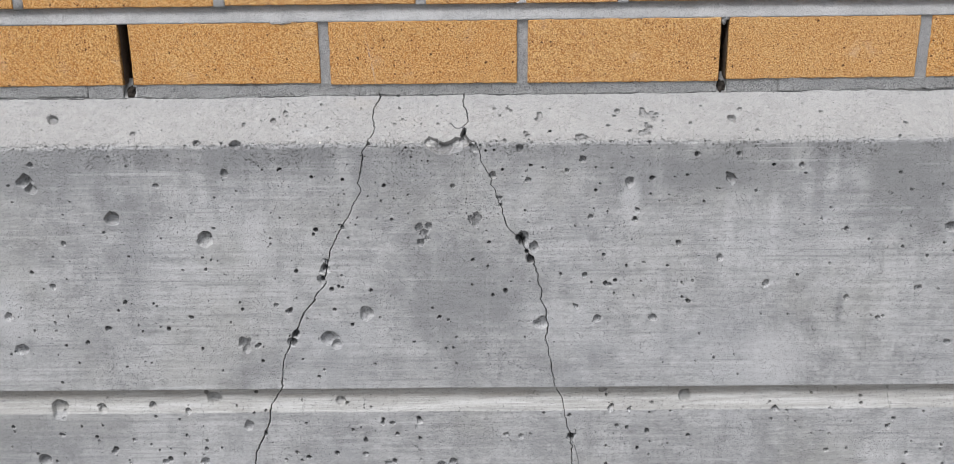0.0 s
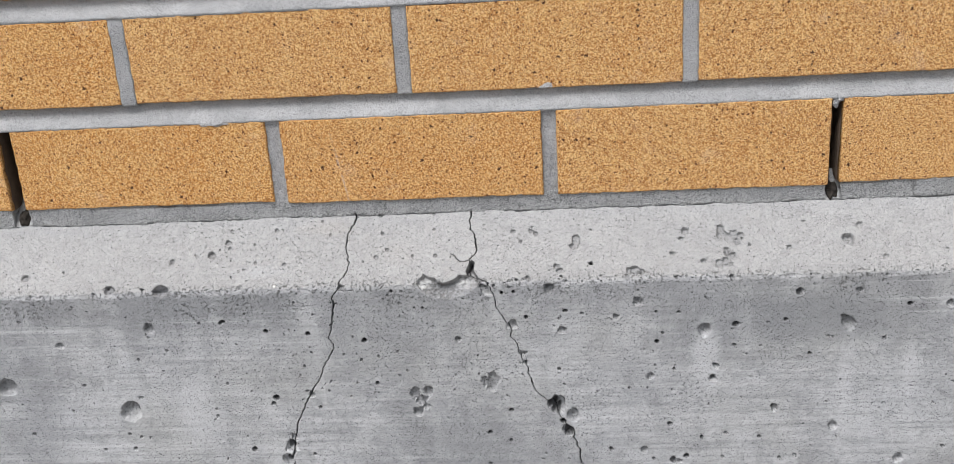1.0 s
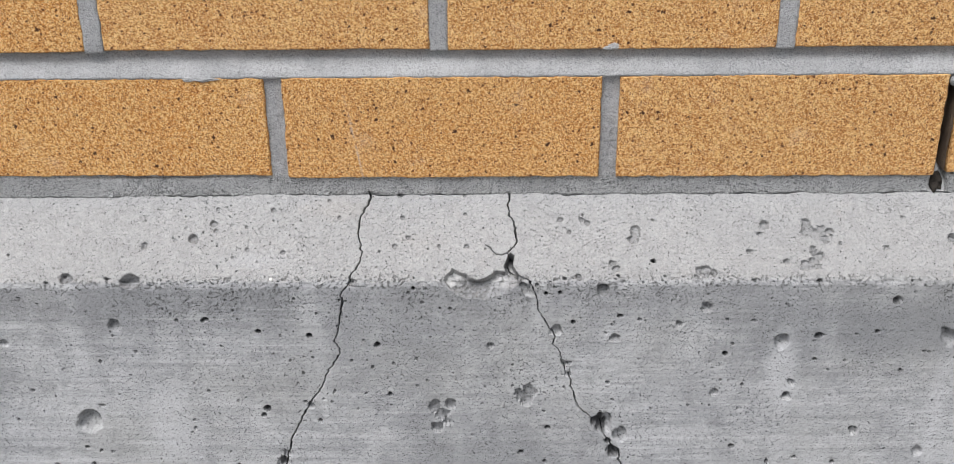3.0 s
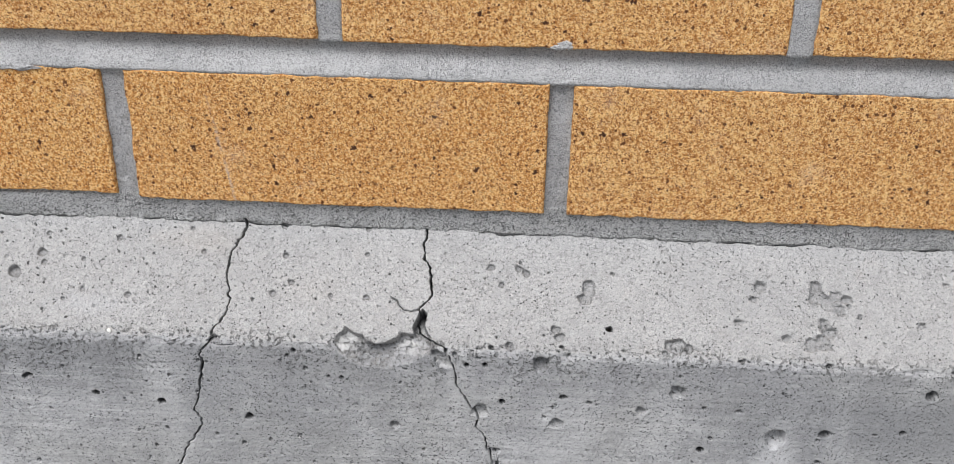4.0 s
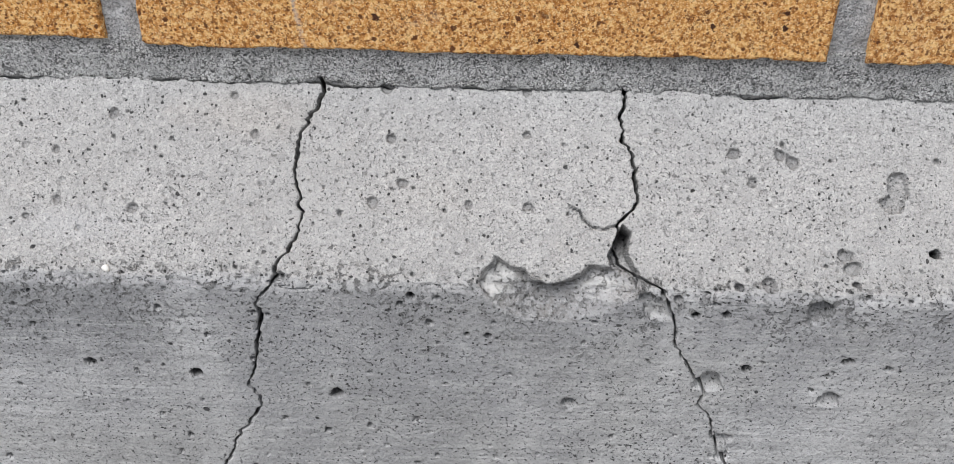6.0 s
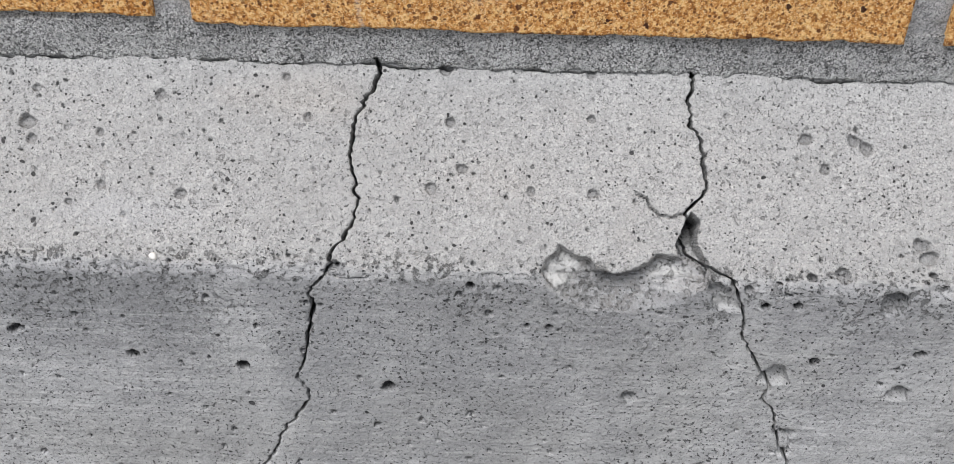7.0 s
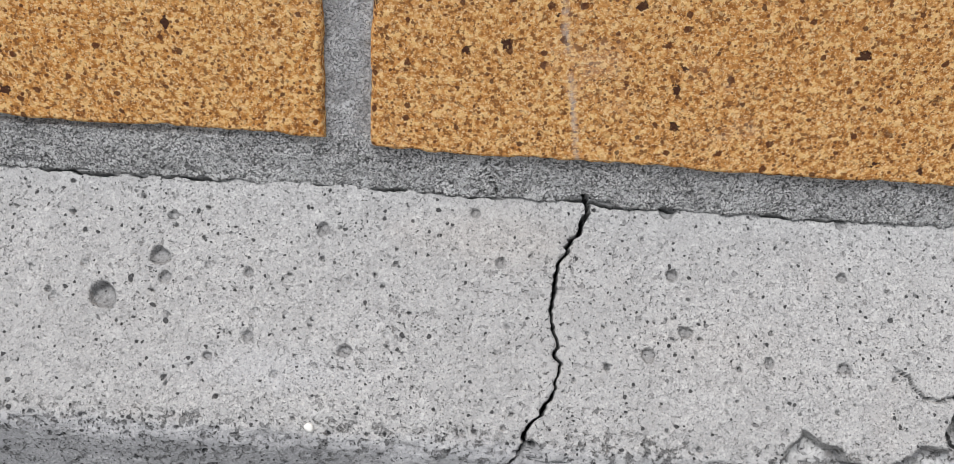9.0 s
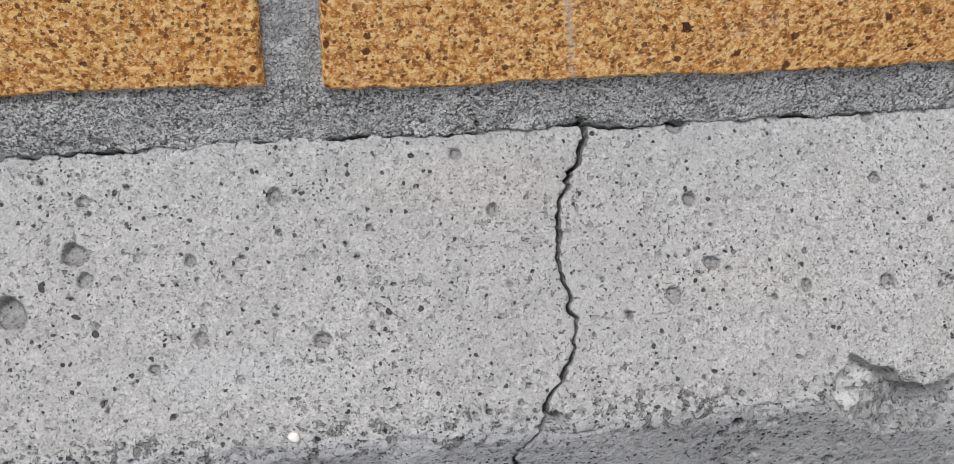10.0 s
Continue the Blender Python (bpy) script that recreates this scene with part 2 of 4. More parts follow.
    col = m.mix(m.math("MULTIPLY", speck, 0.85), col, (0.045, 0.045, 0.047))
    # small air holes, the shade inside them painted dark
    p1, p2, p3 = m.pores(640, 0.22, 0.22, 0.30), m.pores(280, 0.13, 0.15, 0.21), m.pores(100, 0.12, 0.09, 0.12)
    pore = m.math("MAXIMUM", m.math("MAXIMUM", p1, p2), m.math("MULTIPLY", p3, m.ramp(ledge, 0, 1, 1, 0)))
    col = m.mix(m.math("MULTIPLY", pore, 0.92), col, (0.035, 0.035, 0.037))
    # shade in the holes painted dark; then freshly broken cement in the spalls
    col = m.mix(m.attribute("hole_shade"), col, (0.03, 0.03, 0.032))
    col = m.mix(m.math("MULTIPLY", m.attribute("raw"), m.ramp(grit, 0.60, 0.40, 0.1, 0.9)), col, (0.20, 0.19, 0.18))
    fresh = m.math("MULTIPLY", m.attribute("spall"), m.ramp(mottle, 0.36, 0.56, 0.5, 1.0))
    col = m.mix(m.math("MULTIPLY", fresh, m.ramp(m.noise(260, 4, 0.65), 0.34, 0.6, 0.45, 1.0)), col, (0.53, 0.527, 0.518))
    flat = m.math("MULTIPLY", scratch, m.ramp(ledge, 0, 1, 1, 0))
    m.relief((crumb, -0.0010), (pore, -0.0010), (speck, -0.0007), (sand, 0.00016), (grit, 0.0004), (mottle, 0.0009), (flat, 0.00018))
    return m.done(col, m.ramp(cloud, 0.3, 0.7, 0.78, 0.93))


def brick_material():
    m = Nodes("ochre_brick")
    r = m.random()
    shift = m.n.new("ShaderNodeVectorMath")
    m.l.new(m.place, shift.inputs[0])
    comb = m.n.new("ShaderNodeCombineXYZ")
    m.join(m.math("MULTIPLY", r, 7.0), comb.inputs[1])
    m.l.new(comb.outputs[0], shift.inputs[1])
    at = shift.outputs[0]
    cloud = m.noise(16, 5, 0.62, at)
    body = m.noise(520, 3, 0.65, at)
    fleck = m.noise(760, 2, 0.6, at)
    sand = m.noise(1700, 1, 0.6, at)
    col = m.mix(m.ramp(cloud, 0.34, 0.66), (0.55, 0.232, 0.050), (0.60, 0.30, 0.088))
    col = m.mix(m.ramp(r, 0.0, 1.0, 0.0, 0.5), col, (0.55, 0.31, 0.13))
    col = m.mix(m.ramp(body, 0.51, 0.59, 0, 0.9), col, (0.74, 0.47, 0.19))
    col = m.mix(m.ramp(body, 0.48, 0.38, 0, 0.85), col, (0.29, 0.105, 0.018))
    col = m.mix(m.ramp(sand, 0.56, 0.68, 0, 0.7), col, (0.82, 0.62, 0.36))
    col = m.mix(m.ramp(fleck, 0.45, 0.37, 0, 0.9), col, (0.20, 0.08, 0.022))

    flat = m.n.new("ShaderNodeCombineXYZ")
    m.join(m.math("ADD", m.axis(0), m.math("MULTIPLY", r, 31.0)), flat.inputs[0])
    m.join(m.math("ADD", m.axis(2), m.math("MULTIPLY", r, 17.0)), flat.inputs[1])
    face = flat.outputs[0]

    def spots(scale, share, size, tone, amount):
        t = m.n.new("ShaderNodeTexVoronoi")
        t.voronoi_dimensions = "2D"
        t.inputs["Scale"].default_value = scale
        m.l.new(face, t.inputs["Vector"])
        d = t.outputs["Distance"]
        s = m.n.new("ShaderNodeSeparateColor")
        m.l.new(t.outputs["Color"], s.inputs[0])
        ragged = m.math("ADD", d, m.math("MULTIPLY", m.math("SUBTRACT", fleck, 0.5), 0.38))
        on = m.math("MULTIPLY", m.ramp(s.outputs[0], 1 - share, 1 - share * 0.9), m.ramp(m.math("DIVIDE", ragged, m.math("ADD", s.outputs[1], 0.45)), size, size * 0.7))
        return on, m.mix(m.math("MULTIPLY", on, amount), col, tone)

    tone = m.tones(1250, at)
    col = m.mix(m.ramp(tone, 0.30, 0.05, 0, 0.5), col, (0.27, 0.105, 0.025))
    col = m.mix(m.ramp(tone, 0.70, 0.95, 0, 0.45), col, (0.85, 0.60, 0.30))
    _, col = spots(620, 0.26, 0.27, (0.14, 0.05, 0.016), 0.9)
    _, col = spots(230, 0.18, 0.19, (0.085, 0.026, 0.009), 0.9)
    iron, col = spots(90, 0.16, 0.10, (0.042, 0.012, 0.006), 0.95)
    # thin chalky bloom and mortar smears
    bloom = m.ramp(m.noise(24, 6, 0.68, at), 0.57, 0.76, 0.0, 0.34)
    col = m.mix(bloom, col, (0.64, 0.48, 0.35))
    near = m.math("ABSOLUTE", m.math("SUBTRACT", m.math("ADD", m.axis(0), m.math("MULTIPLY", m.axis(2), 0.17)), 0.1617))
    smear = m.math("MULTIPLY", m.ramp(m.math("ADD", near, m.math("MULTIPLY", body, 0.004)), 0.0034, 0.0017), m.math("MULTIPLY", m.ramp(m.axis(2), 0.685, 0.675), m.ramp(m.noise(60, 3), 0.42, 0.56)))
    col = m.mix(m.math("MULTIPLY", smear, 0.6), col, (0.50, 0.45, 0.40))
    m.relief((body, 0.0004), (iron, -0.0005), (cloud, 0.001))
    return m.done(col, 0.85)


def mortar_material(name, dark, light, coarseness):
    m = Nodes(name)
    cloud, mid = m.noise(18, 5, 0.62), m.noise(170, 4, 0.65)
    grit, sand = m.noise(760, 3, 0.7), m.noise(1700, 2, 0.7)
    col = m.mix(m.ramp(cloud, 0.34, 0.66), dark, light)
    col = m.mix(m.ramp(mid, 0.52, 0.70, 0, 0.35), col, tuple(1.3 * v for v in light))
    col = m.mix(m.ramp(grit, 0.47, 0.36, 0, coarseness), col, (0.05, 0.05, 0.05))
    col = m.mix(m.ramp(sand, 0.46, 0.35, 0, coarseness * 0.8), col, (0.06, 0.06, 0.06))
    col = m.mix(m.ramp(sand, 0.56, 0.70, 0, 0.6 * coarseness), col, (0.72, 0.715, 0.70))
    # crevices between the grains, their shade painted nearly black
    d, _ = m.cells(1300, m.warped(0.0005, 900))
    crevice = m.math("MULTIPLY", m.ramp(d, 0.48, 0.72), m.ramp(mid, 0.35, 0.6, 0.3, 1.0))
    col = m.mix(m.math("MULTIPLY", crevice, coarseness * 0.75), col, (0.045, 0.045, 0.045))
    col = m.mix(m.ramp(m.tones(760), 0.70, 0.95, 0, 0.5 * coarseness), col, (0.60, 0.598, 0.59))
    m.relief((crevice, -0.0012 * coarseness), (sand, 0.0008 * coarseness), (grit, 0.0014 * coarseness), (mid, 0.0007 * coarseness))
    return m.done(col, 0.92)


def ground_material():
    m = Nodes("plain_ground")
    col = m.mix(m.ramp(m.noise(3, 5), 0.3, 0.7), (0.17, 0.168, 0.16), (0.27, 0.265, 0.255))
    col = m.mix(m.ramp(m.noise(160, 3), 0.4, 0.6), col, (0.22, 0.215, 0.21))
    m.relief((m.noise(200, 3), 0.002))
    return m.done(col, 0.9)


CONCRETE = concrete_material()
BRICK = brick_material()
MORTAR = mortar_material("pale_mortar", (0.45, 0.452, 0.46), (0.60, 0.60, 0.608), 0.46)
# darker copy of the pale mortar: head joints catch less sun than struck beds
HEAD_MORTAR = mortar_material("darker_head_mortar", (0.40, 0.402, 0.41), (0.50, 0.50, 0.508), 0.45)
BED_MORTAR = mortar_material("coarse_grey_mortar", (0.48, 0.482, 0.486), (0.62, 0.622, 0.626), 0.85)
GROUND_GREY = ground_material()


# ---------------------------------------------------------------- mesh helpers
def sheet(name, grid, material, steep=None):
    """A mesh object from an array of rows x columns x 3 places."""
    rows, cols = grid.shape[:2]
    index = np.arange(rows * cols).reshape(rows, cols)
    quads = np.stack((index[:-1, :-1], index[1:, :-1], index[1:, 1:], index[:-1, 1:]), -1).reshape(-1, 4)
    me = bpy.data.meshes.new(name)
    me.vertices.add(rows * cols)
    me.vertices.foreach_set("co", grid.astype(np.float32).ravel())
    me.loops.add(quads.size)
    me.loops.foreach_set("vertex_index", quads.astype(np.int32).ravel())
    me.polygons.add(len(quads))
    me.polygons.foreach_set("loop_start", np.arange(0, quads.size, 4, dtype=np.int32))
    smooth = np.ones(len(quads), dtype=bool)
    if steep is not None:
        span = lambda f: f(f(steep[:-1, :-1], steep[1:, :-1]), f(steep[:-1, 1:], steep[1:, 1:]))
        smooth = ((span(np.maximum) - span(np.minimum)) < 0.0007).ravel()
    me.polygons.foreach_set("use_smooth", smooth)
    me.update(calc_edges=True)
    me.materials.append(material)
    return new(name, me)


def part(name, bm, material, parent, label=""):
    me = bpy.data.meshes.new(name)
    bm.to_mesh(me)
    bm.free()
    me.materials.append(material)
    ob = new(name, me)
    ob.parent = parent
    return tagged(ob, label)


# ---------------------------------------------------------------- ground
# never in view: a plain sheet added to bounce light onto the wall
bm = bmesh.new()
bmesh.ops.create_grid(bm, x_segments=8, y_segments=8, size=400)
me = bpy.data.meshes.new("ground")
bm.to_mesh(me)
bm.free()
me.materials.append(GROUND_GREY)
tagged(new("ground", me), "plain grey ground in front of the wall, unseen", "ground", kind="structure")

# ---------------------------------------------------------------- foundation: cracks, in millimetres along the wall and down its face
CRACK_A = [(60.3, -2), (61, 1.5), (59.9, 6.2), (58.2, 9.7), (54.7, 16.2), (53.6, 19.7), (53.9, 23.5), (52.8, 32.5), (54.8, 39.1), (54.9, 42.4),
           (56.4, 46.4), (54.8, 52.4), (52.4, 57.6), (49.3, 60.3), (47.9, 63.1), (47.8, 67), (45.7, 70.9), (41.7, 75.6), (40.7, 78.7), (41.8, 84.2),
           (40, 91.2), (37.8, 99.4), (37, 109.3), (34, 115.7), (34.9, 121.5), (37.7, 128.4), (33.2, 135.1), (25.8, 147.4), (19.7, 161.2),
           (9.8, 176.1), (-1.2, 196.9), (-7.6, 217.6), (-14.1, 250.4), (-26.4, 267.2), (-43.6, 291.4), (-55.9, 318.3), (-73.7, 357.9), (-80.4, 402.7), (-94.6, 420.9),
           (-98.8, 448.1), (-107, 468), (-118, 489.6), (-122.2, 513.8)]
CRACK_B = [(164.8, -2), (164.5, 3.9), (163.3, 8), (164.8, 13), (164.4, 16.4), (167, 20.7), (168.5, 25.2), (168.6, 29.7), (169.4, 34.2), (169.5, 37.5),
           (167.2, 41.6), (163.5, 45.5), (162.7, 52.5), (164.8, 58), (170.4, 62.3), (178.5, 67.2), (181.6, 74.8), (184, 82.3), (185.3, 90.2), (187.1, 96.6),
           (190.2, 101.7), (194.8, 108.5), (197.9, 114.5), (197, 120.8), (199.7, 123.9), (204.2, 134.7), (205.4, 141), (208.9, 150.3), (210.6, 158), (217.7, 177),
           (230.3, 191.2), (241.1, 206.3), (248.9, 220.4), (258.5, 257.9), (259.4, 275.6), (266.1, 292.3), (267, 309.9), (264.9, 326.6), (270.5, 353.3), (277.9, 398.2), (286.4, 416.4),
           (294.8, 453.5), (299.4, 473.4), (303.6, 520.9)]
# larger air holes and broken spots: along, down, half width (millimetres)
PITS_LEDGE_NEAR = [(-69.2, 34.3, 3.4), (-55, 22.2, 2.5), (-52.8, 28, 1.6), (-75, 25.5, 1.1), (-82.4, 35.2, 1.1), (-52.6, 10.7, 1.4), (-30.1, 25.1, 1.3),
                   (-27.2, 35.8, 1.1), (-28.7, 42.4, 1.4), (-39, 48.3, 1.3), (-2.2, 44.5, 1.7), (-2.6, 25.3, 1), (8.9, 39.7, 1), (-20.7, 52.1, 1.1),
                   (-64.7, 12.7, 0.8), (-24.4, 19.6, 0.9), (-11.1, 12, 1.8), (-61.1, 49.7, 0.7), (30.5, 4.5, 1.3), (38.2, 17.8, 1.3), (16.5, 8.8, 0.7),
                   (29.8, 33, 0.8), (89.7, 33.4, 1.8), (79.7, 40.4, 1.6), (131.6, 15.7, 1.5), (132.9, 40.3, 1.6), (102.1, 51.4, 1), (85.3, 17.8, 1.9)]
PITS_LEDGE = [(132, 32.6, 0.7), (112.6, 40.2, 1.3), (83, 0.2, 2.3), (131.3, -0.3, 2), (202.2, 19.9, 2), (217.7, 20.3, 2), (222, 22.7, 2.2), (208.4, 29.5, 1.6),
              (196.9, 34.7, 0.9), (214.3, 64.5, 2.4), (198, 60, 1),
              (300.2, 64.7, 1.7), (176.2, 12.9, 1.1), (-114, 66.7, 6.5),
              (490.7, 37.4, 5), (501.8, 24.4, 2.6), (340.4, 45.3, 2.2), (-160.6, 64.2, 4), (-339.8, 29.1, 6.5), (-240.5, 50.5, 3), (-104.9, 38.8, 2.4)]
PITS_LEDGE_FAR = [(366.5, 53.5, 2.6), (352.1, 25.2, 3), (348.2, 32, 2), (440.3, 43.7, 1.8), (454.7, 19.4, 1.6), (520.6, 53.5, 2), (599.7, 29.1, 2.2), (700.3, 46.6, 2.6)]
PITS_UPPER = [(198.4, 109.2, 4.8), (232.8, 75.7, 4.6), (309, 90.5, 3.8), (242.6, 116, 3.5), (289.6, 104.1, 2.6), (211.3, 101.7, 1.5), (244.7, 96.9, 1.4), (201.1, 77, 1.3)]
PITS_FACE = [(150.1, 121.8, 2.8), (93.9, 72.8, 1.5), (73.6, 164.7, 1.6), (-24.5, 183.7, 2.4), (-22.8, 177.6, 1.8), 
              (65.9, 120.9, 2), (120.4, 90, 1.2), (319.8, 164.4, 3.2), (325.2, 129.2, 2), (-22.6, 109, 1.8), (-60.6, 98.1, 1.7), (113, 89.7, 0.9), (21.7, 93.4, 0.9), (15.2, 112.3, 2.4), (190.8, 77.8, 1.4), (28.4, 171.4, 1), (175.2, 72.7, 3.6), (-129.1, 103.1, 4.6),
              (-375.4, 110.5, 8), (-370.3, 122, 7), (-366.1, 90.8, 3.7), (-272.6, 161.3, 9), (-214.1, 118.2, 3), (367.2, 119.4, 5.5), (490.3, 116, 6)]
PITS_MIDDLE = [(-158.6, 187.5, 9.5), (-166.9, 192.2, 6), (-360.1, 250.4, 4.7), (-339.1, 193.1, 3), (-123.3, 333, 8), (-120.1, 341.3, 6), (-106.5, 337.6, 3.2), (37.1, 290.5, 8), (34.2, 297, 6),
               (-12.5, 325.7, 9), (-4.5, 335.8, 8), (-422.5, 292.3, 4.7), (-410.1, 338.6, 7.5), (-325.9, 330.3, 2.4), (447.4, 84.3, 2.6), (497.8, 84.8, 2.8),
               (541.9, 255.1, 4.7), (481.9, 219.5, 4.2), (401.4, 299.7, 5.2), (330.8, 300.7, 5), (446.9, 279.3, 2.4), (430.1, 200.7, 3.1), (636.2, 182.7, 2.3), (377.5, 155.3, 2.8), (375.3, 168.5, 3)]
PITS_RIGHT = [(345.2, 255.1, 3), (313.9, 242, 3.4), (303.5, 284, 3.6), (686.9, 303.5, 3), (763.6, 181.8, 6.5), (645.1, 275.6, 3.6), (778.8, 337.6, 4.5), (541, 99, 2.2), (574.8, 99.9, 2.8),
              (-188.4, 295.1, 2.4), (-271.1, 274.7, 2.4), (-63.4, 288.6, 3.8), (-78.4, 279.3, 3), (-296.2, 310.9, 3.6), (261.1, 305.3, 7), (255.2, 308.1, 5), (236.2, 192.2, 7), (250, 203.5, 6.5),
              (732.9, 263.5, 4.2), (-13.2, 229.8, 5), (-17.9, 244.8, 5.5), (-54.9, 319.2, 6.5), (-60.5, 332.1, 7), (-9.4, 220.4, 3.4), (244, 216.7, 5)]
PITS_BAND = [(-376.2, 425.5, 11), (-318.5, 428.2, 6.5), (-251.4, 424.6, 6.5), (-169.9, 413.6, 10), (-205.3, 430.9, 3.6), (-3.2, 418.2, 7), (448.4, 416.4, 8), (340, 406.4, 4), (351.2, 430.9, 4), (375.4, 432.7, 3),
             (-405.2, 502.1, 10), (-126.8, 452.6, 7), (-309.8, 490.5, 4.2), (-188.1, 507.5, 5), (100.2, 448.1, 3), (51.7, 449.9, 2.4), (26.2, 496.8, 3.3), (127.6, 513.8, 6), (143.9, 509.3, 6), (213.4, 468.9, 3.2),
             (233.7, 470.7, 3.2), (299.4, 472.5, 5), (638.5, 495, 2.6), (58.2, 511.1, 4), (-241.3, 506.6, 4), (-376.1, 464.4, 3), (567.8, 433.6, 4)]
# small sharp air holes of the face
PINS_LEFT = [(-383.9, 231.5, 2.3), (-258.7, 211, 1.4), (-269.8, 272.9, 1.8), (-280.5, 285, 1.8), (-187.1, 294.9, 2.3), (-324.8, 329.1, 2.7), (-104.1, 334.3, 2.7), (7.5, 255.5, 1.8), (43.6, 260, 1.8), (-49.5, 233.1, 2.3),
             (-365.7, 387, 1.8), (128.2, 298.3, 1.4), (146.8, 340.9, 1.4), (-121.7, 284.8, 1.8), (-61.4, 287, 3.2), (-3.8, 285.9, 2.3), (18, 307.4, 2.3), (-296.2, 309.9, 3.6), (-218.6, 310.6, 2.7), (-234.5, 275.8, 1.4),
             (-177.1, 339.7, 1.8), (-100.9, 357.8, 1.8), (-339.5, 358.5, 1.4), (-278, 364.5, 1.4), (96.4, 332.3, 1.4), (-123.8, 275.3, 1.4), (-6.2, 258, 2.7), (173.1, 219.8, 2.3), (-252.4, 314.1, 1.4), (-353.6, 333.8, 1.8)]
PINS_LOW = [(-321, 451.2, 1.4), (-349.1, 452.2, 1.4), (-307.4, 486, 3.2), (-235.9, 502.3, 3.2), (-49.7, 449.4, 1.8), (52.5, 444.6, 2.3), (99.4, 443.3, 2.7), (27.4, 475.3, 2.7), (-11.7, 494.1, 2.7), (65.3, 507.6, 2.7),
            (-165.2, 485.4, 1.4), (-374.8, 465.2, 1.8), (-330.8, 468.4, 2.3), (-65.3, 493.7, 2.3), (-141.2, 424.3, 1.4), (-55.3, 418.2, 1.4), (36.1, 427.4, 1.4)]
PINS_MIDDLE = [(-63.3, 99.5, 1.4), (65.3, 121.8, 1.8), (-21.4, 177.6, 2.7), (194.1, 196.5, 2.3), (172.4, 220.2, 1.4), (192.3, 228.1, 1.8), (376.8, 154.1, 1.8), (374.8, 166.6, 2.7), (428.9, 197.8, 2.7), (340.2, 156.7, 1.4),
               (436.6, 111, 1.8), (446.8, 85.6, 2.3), (417.5, 229.8, 1.8), (365.9, 228.8, 1.8), (336.9, 214.2, 2.3), (283.8, 239.3, 1.8), (352.1, 249.3, 2.3), (340.2, 252.8, 2.7), (444.6, 277.9, 2.3), (437.1, 272.5, 1.4),
               (198.2, 267.7, 1.8), (214.2, 261.6, 2.7), (171.9, 252.8, 1.4), (129.8, 297.2, 1.8), (3, 253.8, 1.8), (43.8, 259.4, 1.8), (-61.1, 285.9, 3.2), (458.3, 145.1, 1.4), (393.5, 114, 2.7), (246.1, 96.9, 1.8)]
# outlines of the broken arris, the gap above it and the chip beside it: along, down
ARRIS_BREAK = [(115.9, 66.9), (118, 62.6), (123, 57.5), (126.7, 60.4), (130.9, 61.4), (133.4, 64.9), (138.9, 66.2), (146.1, 65.2), (150.9, 62.6), (153.8, 59.6),
               (160.5, 60.5), (165.3, 59.3), (169.5, 60.3), (171.3, 64.5), (171.1, 71.1), (160.7, 77.6), (149.1, 82.1), (136.9, 82.4), (129.3, 80.8), (121.4, 74.7)]
CRACK_GAP = [(161.7, 60.6), (160.2, 55.9), (162.2, 50.9), (165.1, 45.9), (167.8, 48.2), (166.7, 54.4), (169.5, 61), (165.3, 60.6)]
CHIP = [(172.1, 71), (180, 70.2), (183, 80.6), (175.2, 80.9)]
# shallow eroded marks on the ledge, each of several lobes grown together
EROSIONS = [[(106.5, 176.8, 4.6), (119, 174, 3.6), (113, 184, 4.4), (109, 195, 3.6), (117, 190, 2.6)], [(177.5, 159.5, 2.4), (172.5, 166, 4.2), (180.5, 165.5, 4), (175.5, 173, 4)],
            [(383, 24.2, 2.6), (384.1, 29.1, 3.2), (390.1, 33, 3), (394, 28.1, 2.2), (399.1, 30.1, 1.8), (396.2, 35.9, 2.2)],
            [(387.4, 44.7, 2.8), (389.5, 49.6, 3.2), (386.5, 53.5, 3.6), (380.6, 55.9, 2.4)], [(256.7, 27.2, 2.9), (256.2, 31, 2.9), (254.8, 34.9, 2.9)],
            [(239.4, 54, 2.6), (241.4, 58.4, 2.8)], [(302.6, 60.3, 2.4), (307.5, 59.8, 3), (312.6, 61.3, 1.8)]]
SPALLS = [
          (48.2, 68.2, 2.4, 5), (269, 52.5, 1.3, 9), (12.3, 175.2, 3, 6), (206.6, 138.2, 3, 5), (208.1, 147.7, 2.2, 6),
          (-13.2, 229.8, 3.2, 9), (-16.9, 244.8, 3.2, 9), (-56.8, 321, 4.5, 10), (-60.5, 332.1, 4, 9), (231.3, 190.3, 5, 14), (235.2, 196.9, 4, 14), (246, 219.5, 4.5, 14), (241.1, 209.1, 2.6, 12), (299.4, 471.6, 4, 10), (-105.1, 465.3, 3, 9)]
# hairlines that branch off
HAIRS = [[(147.3, 39.8), (150.3, 41.3), (151.3, 44.2), (154.9, 46.8), (159.3, 47.2), (162.8, 45.7)], [(204.2, 134.4), (207.6, 137.2), (210.1, 142.9), (208.9, 149.6)],
         [(259.1, 306.2), (249.4, 302.5), (239.5, 306.2), (227.8, 303.5)], [(299.4, 473.4), (305, 486.9), (309.6, 505.7), (311.3, 519.1)], [(45.2, 69.1), (52.3, 72), (60.3, 71.1)],
         [(713.1, 405.5), (714.3, 419.1), (717.2, 438.2)], [(99.5, 486.9), (100.5, 500.3), (99.7, 522.7)]]


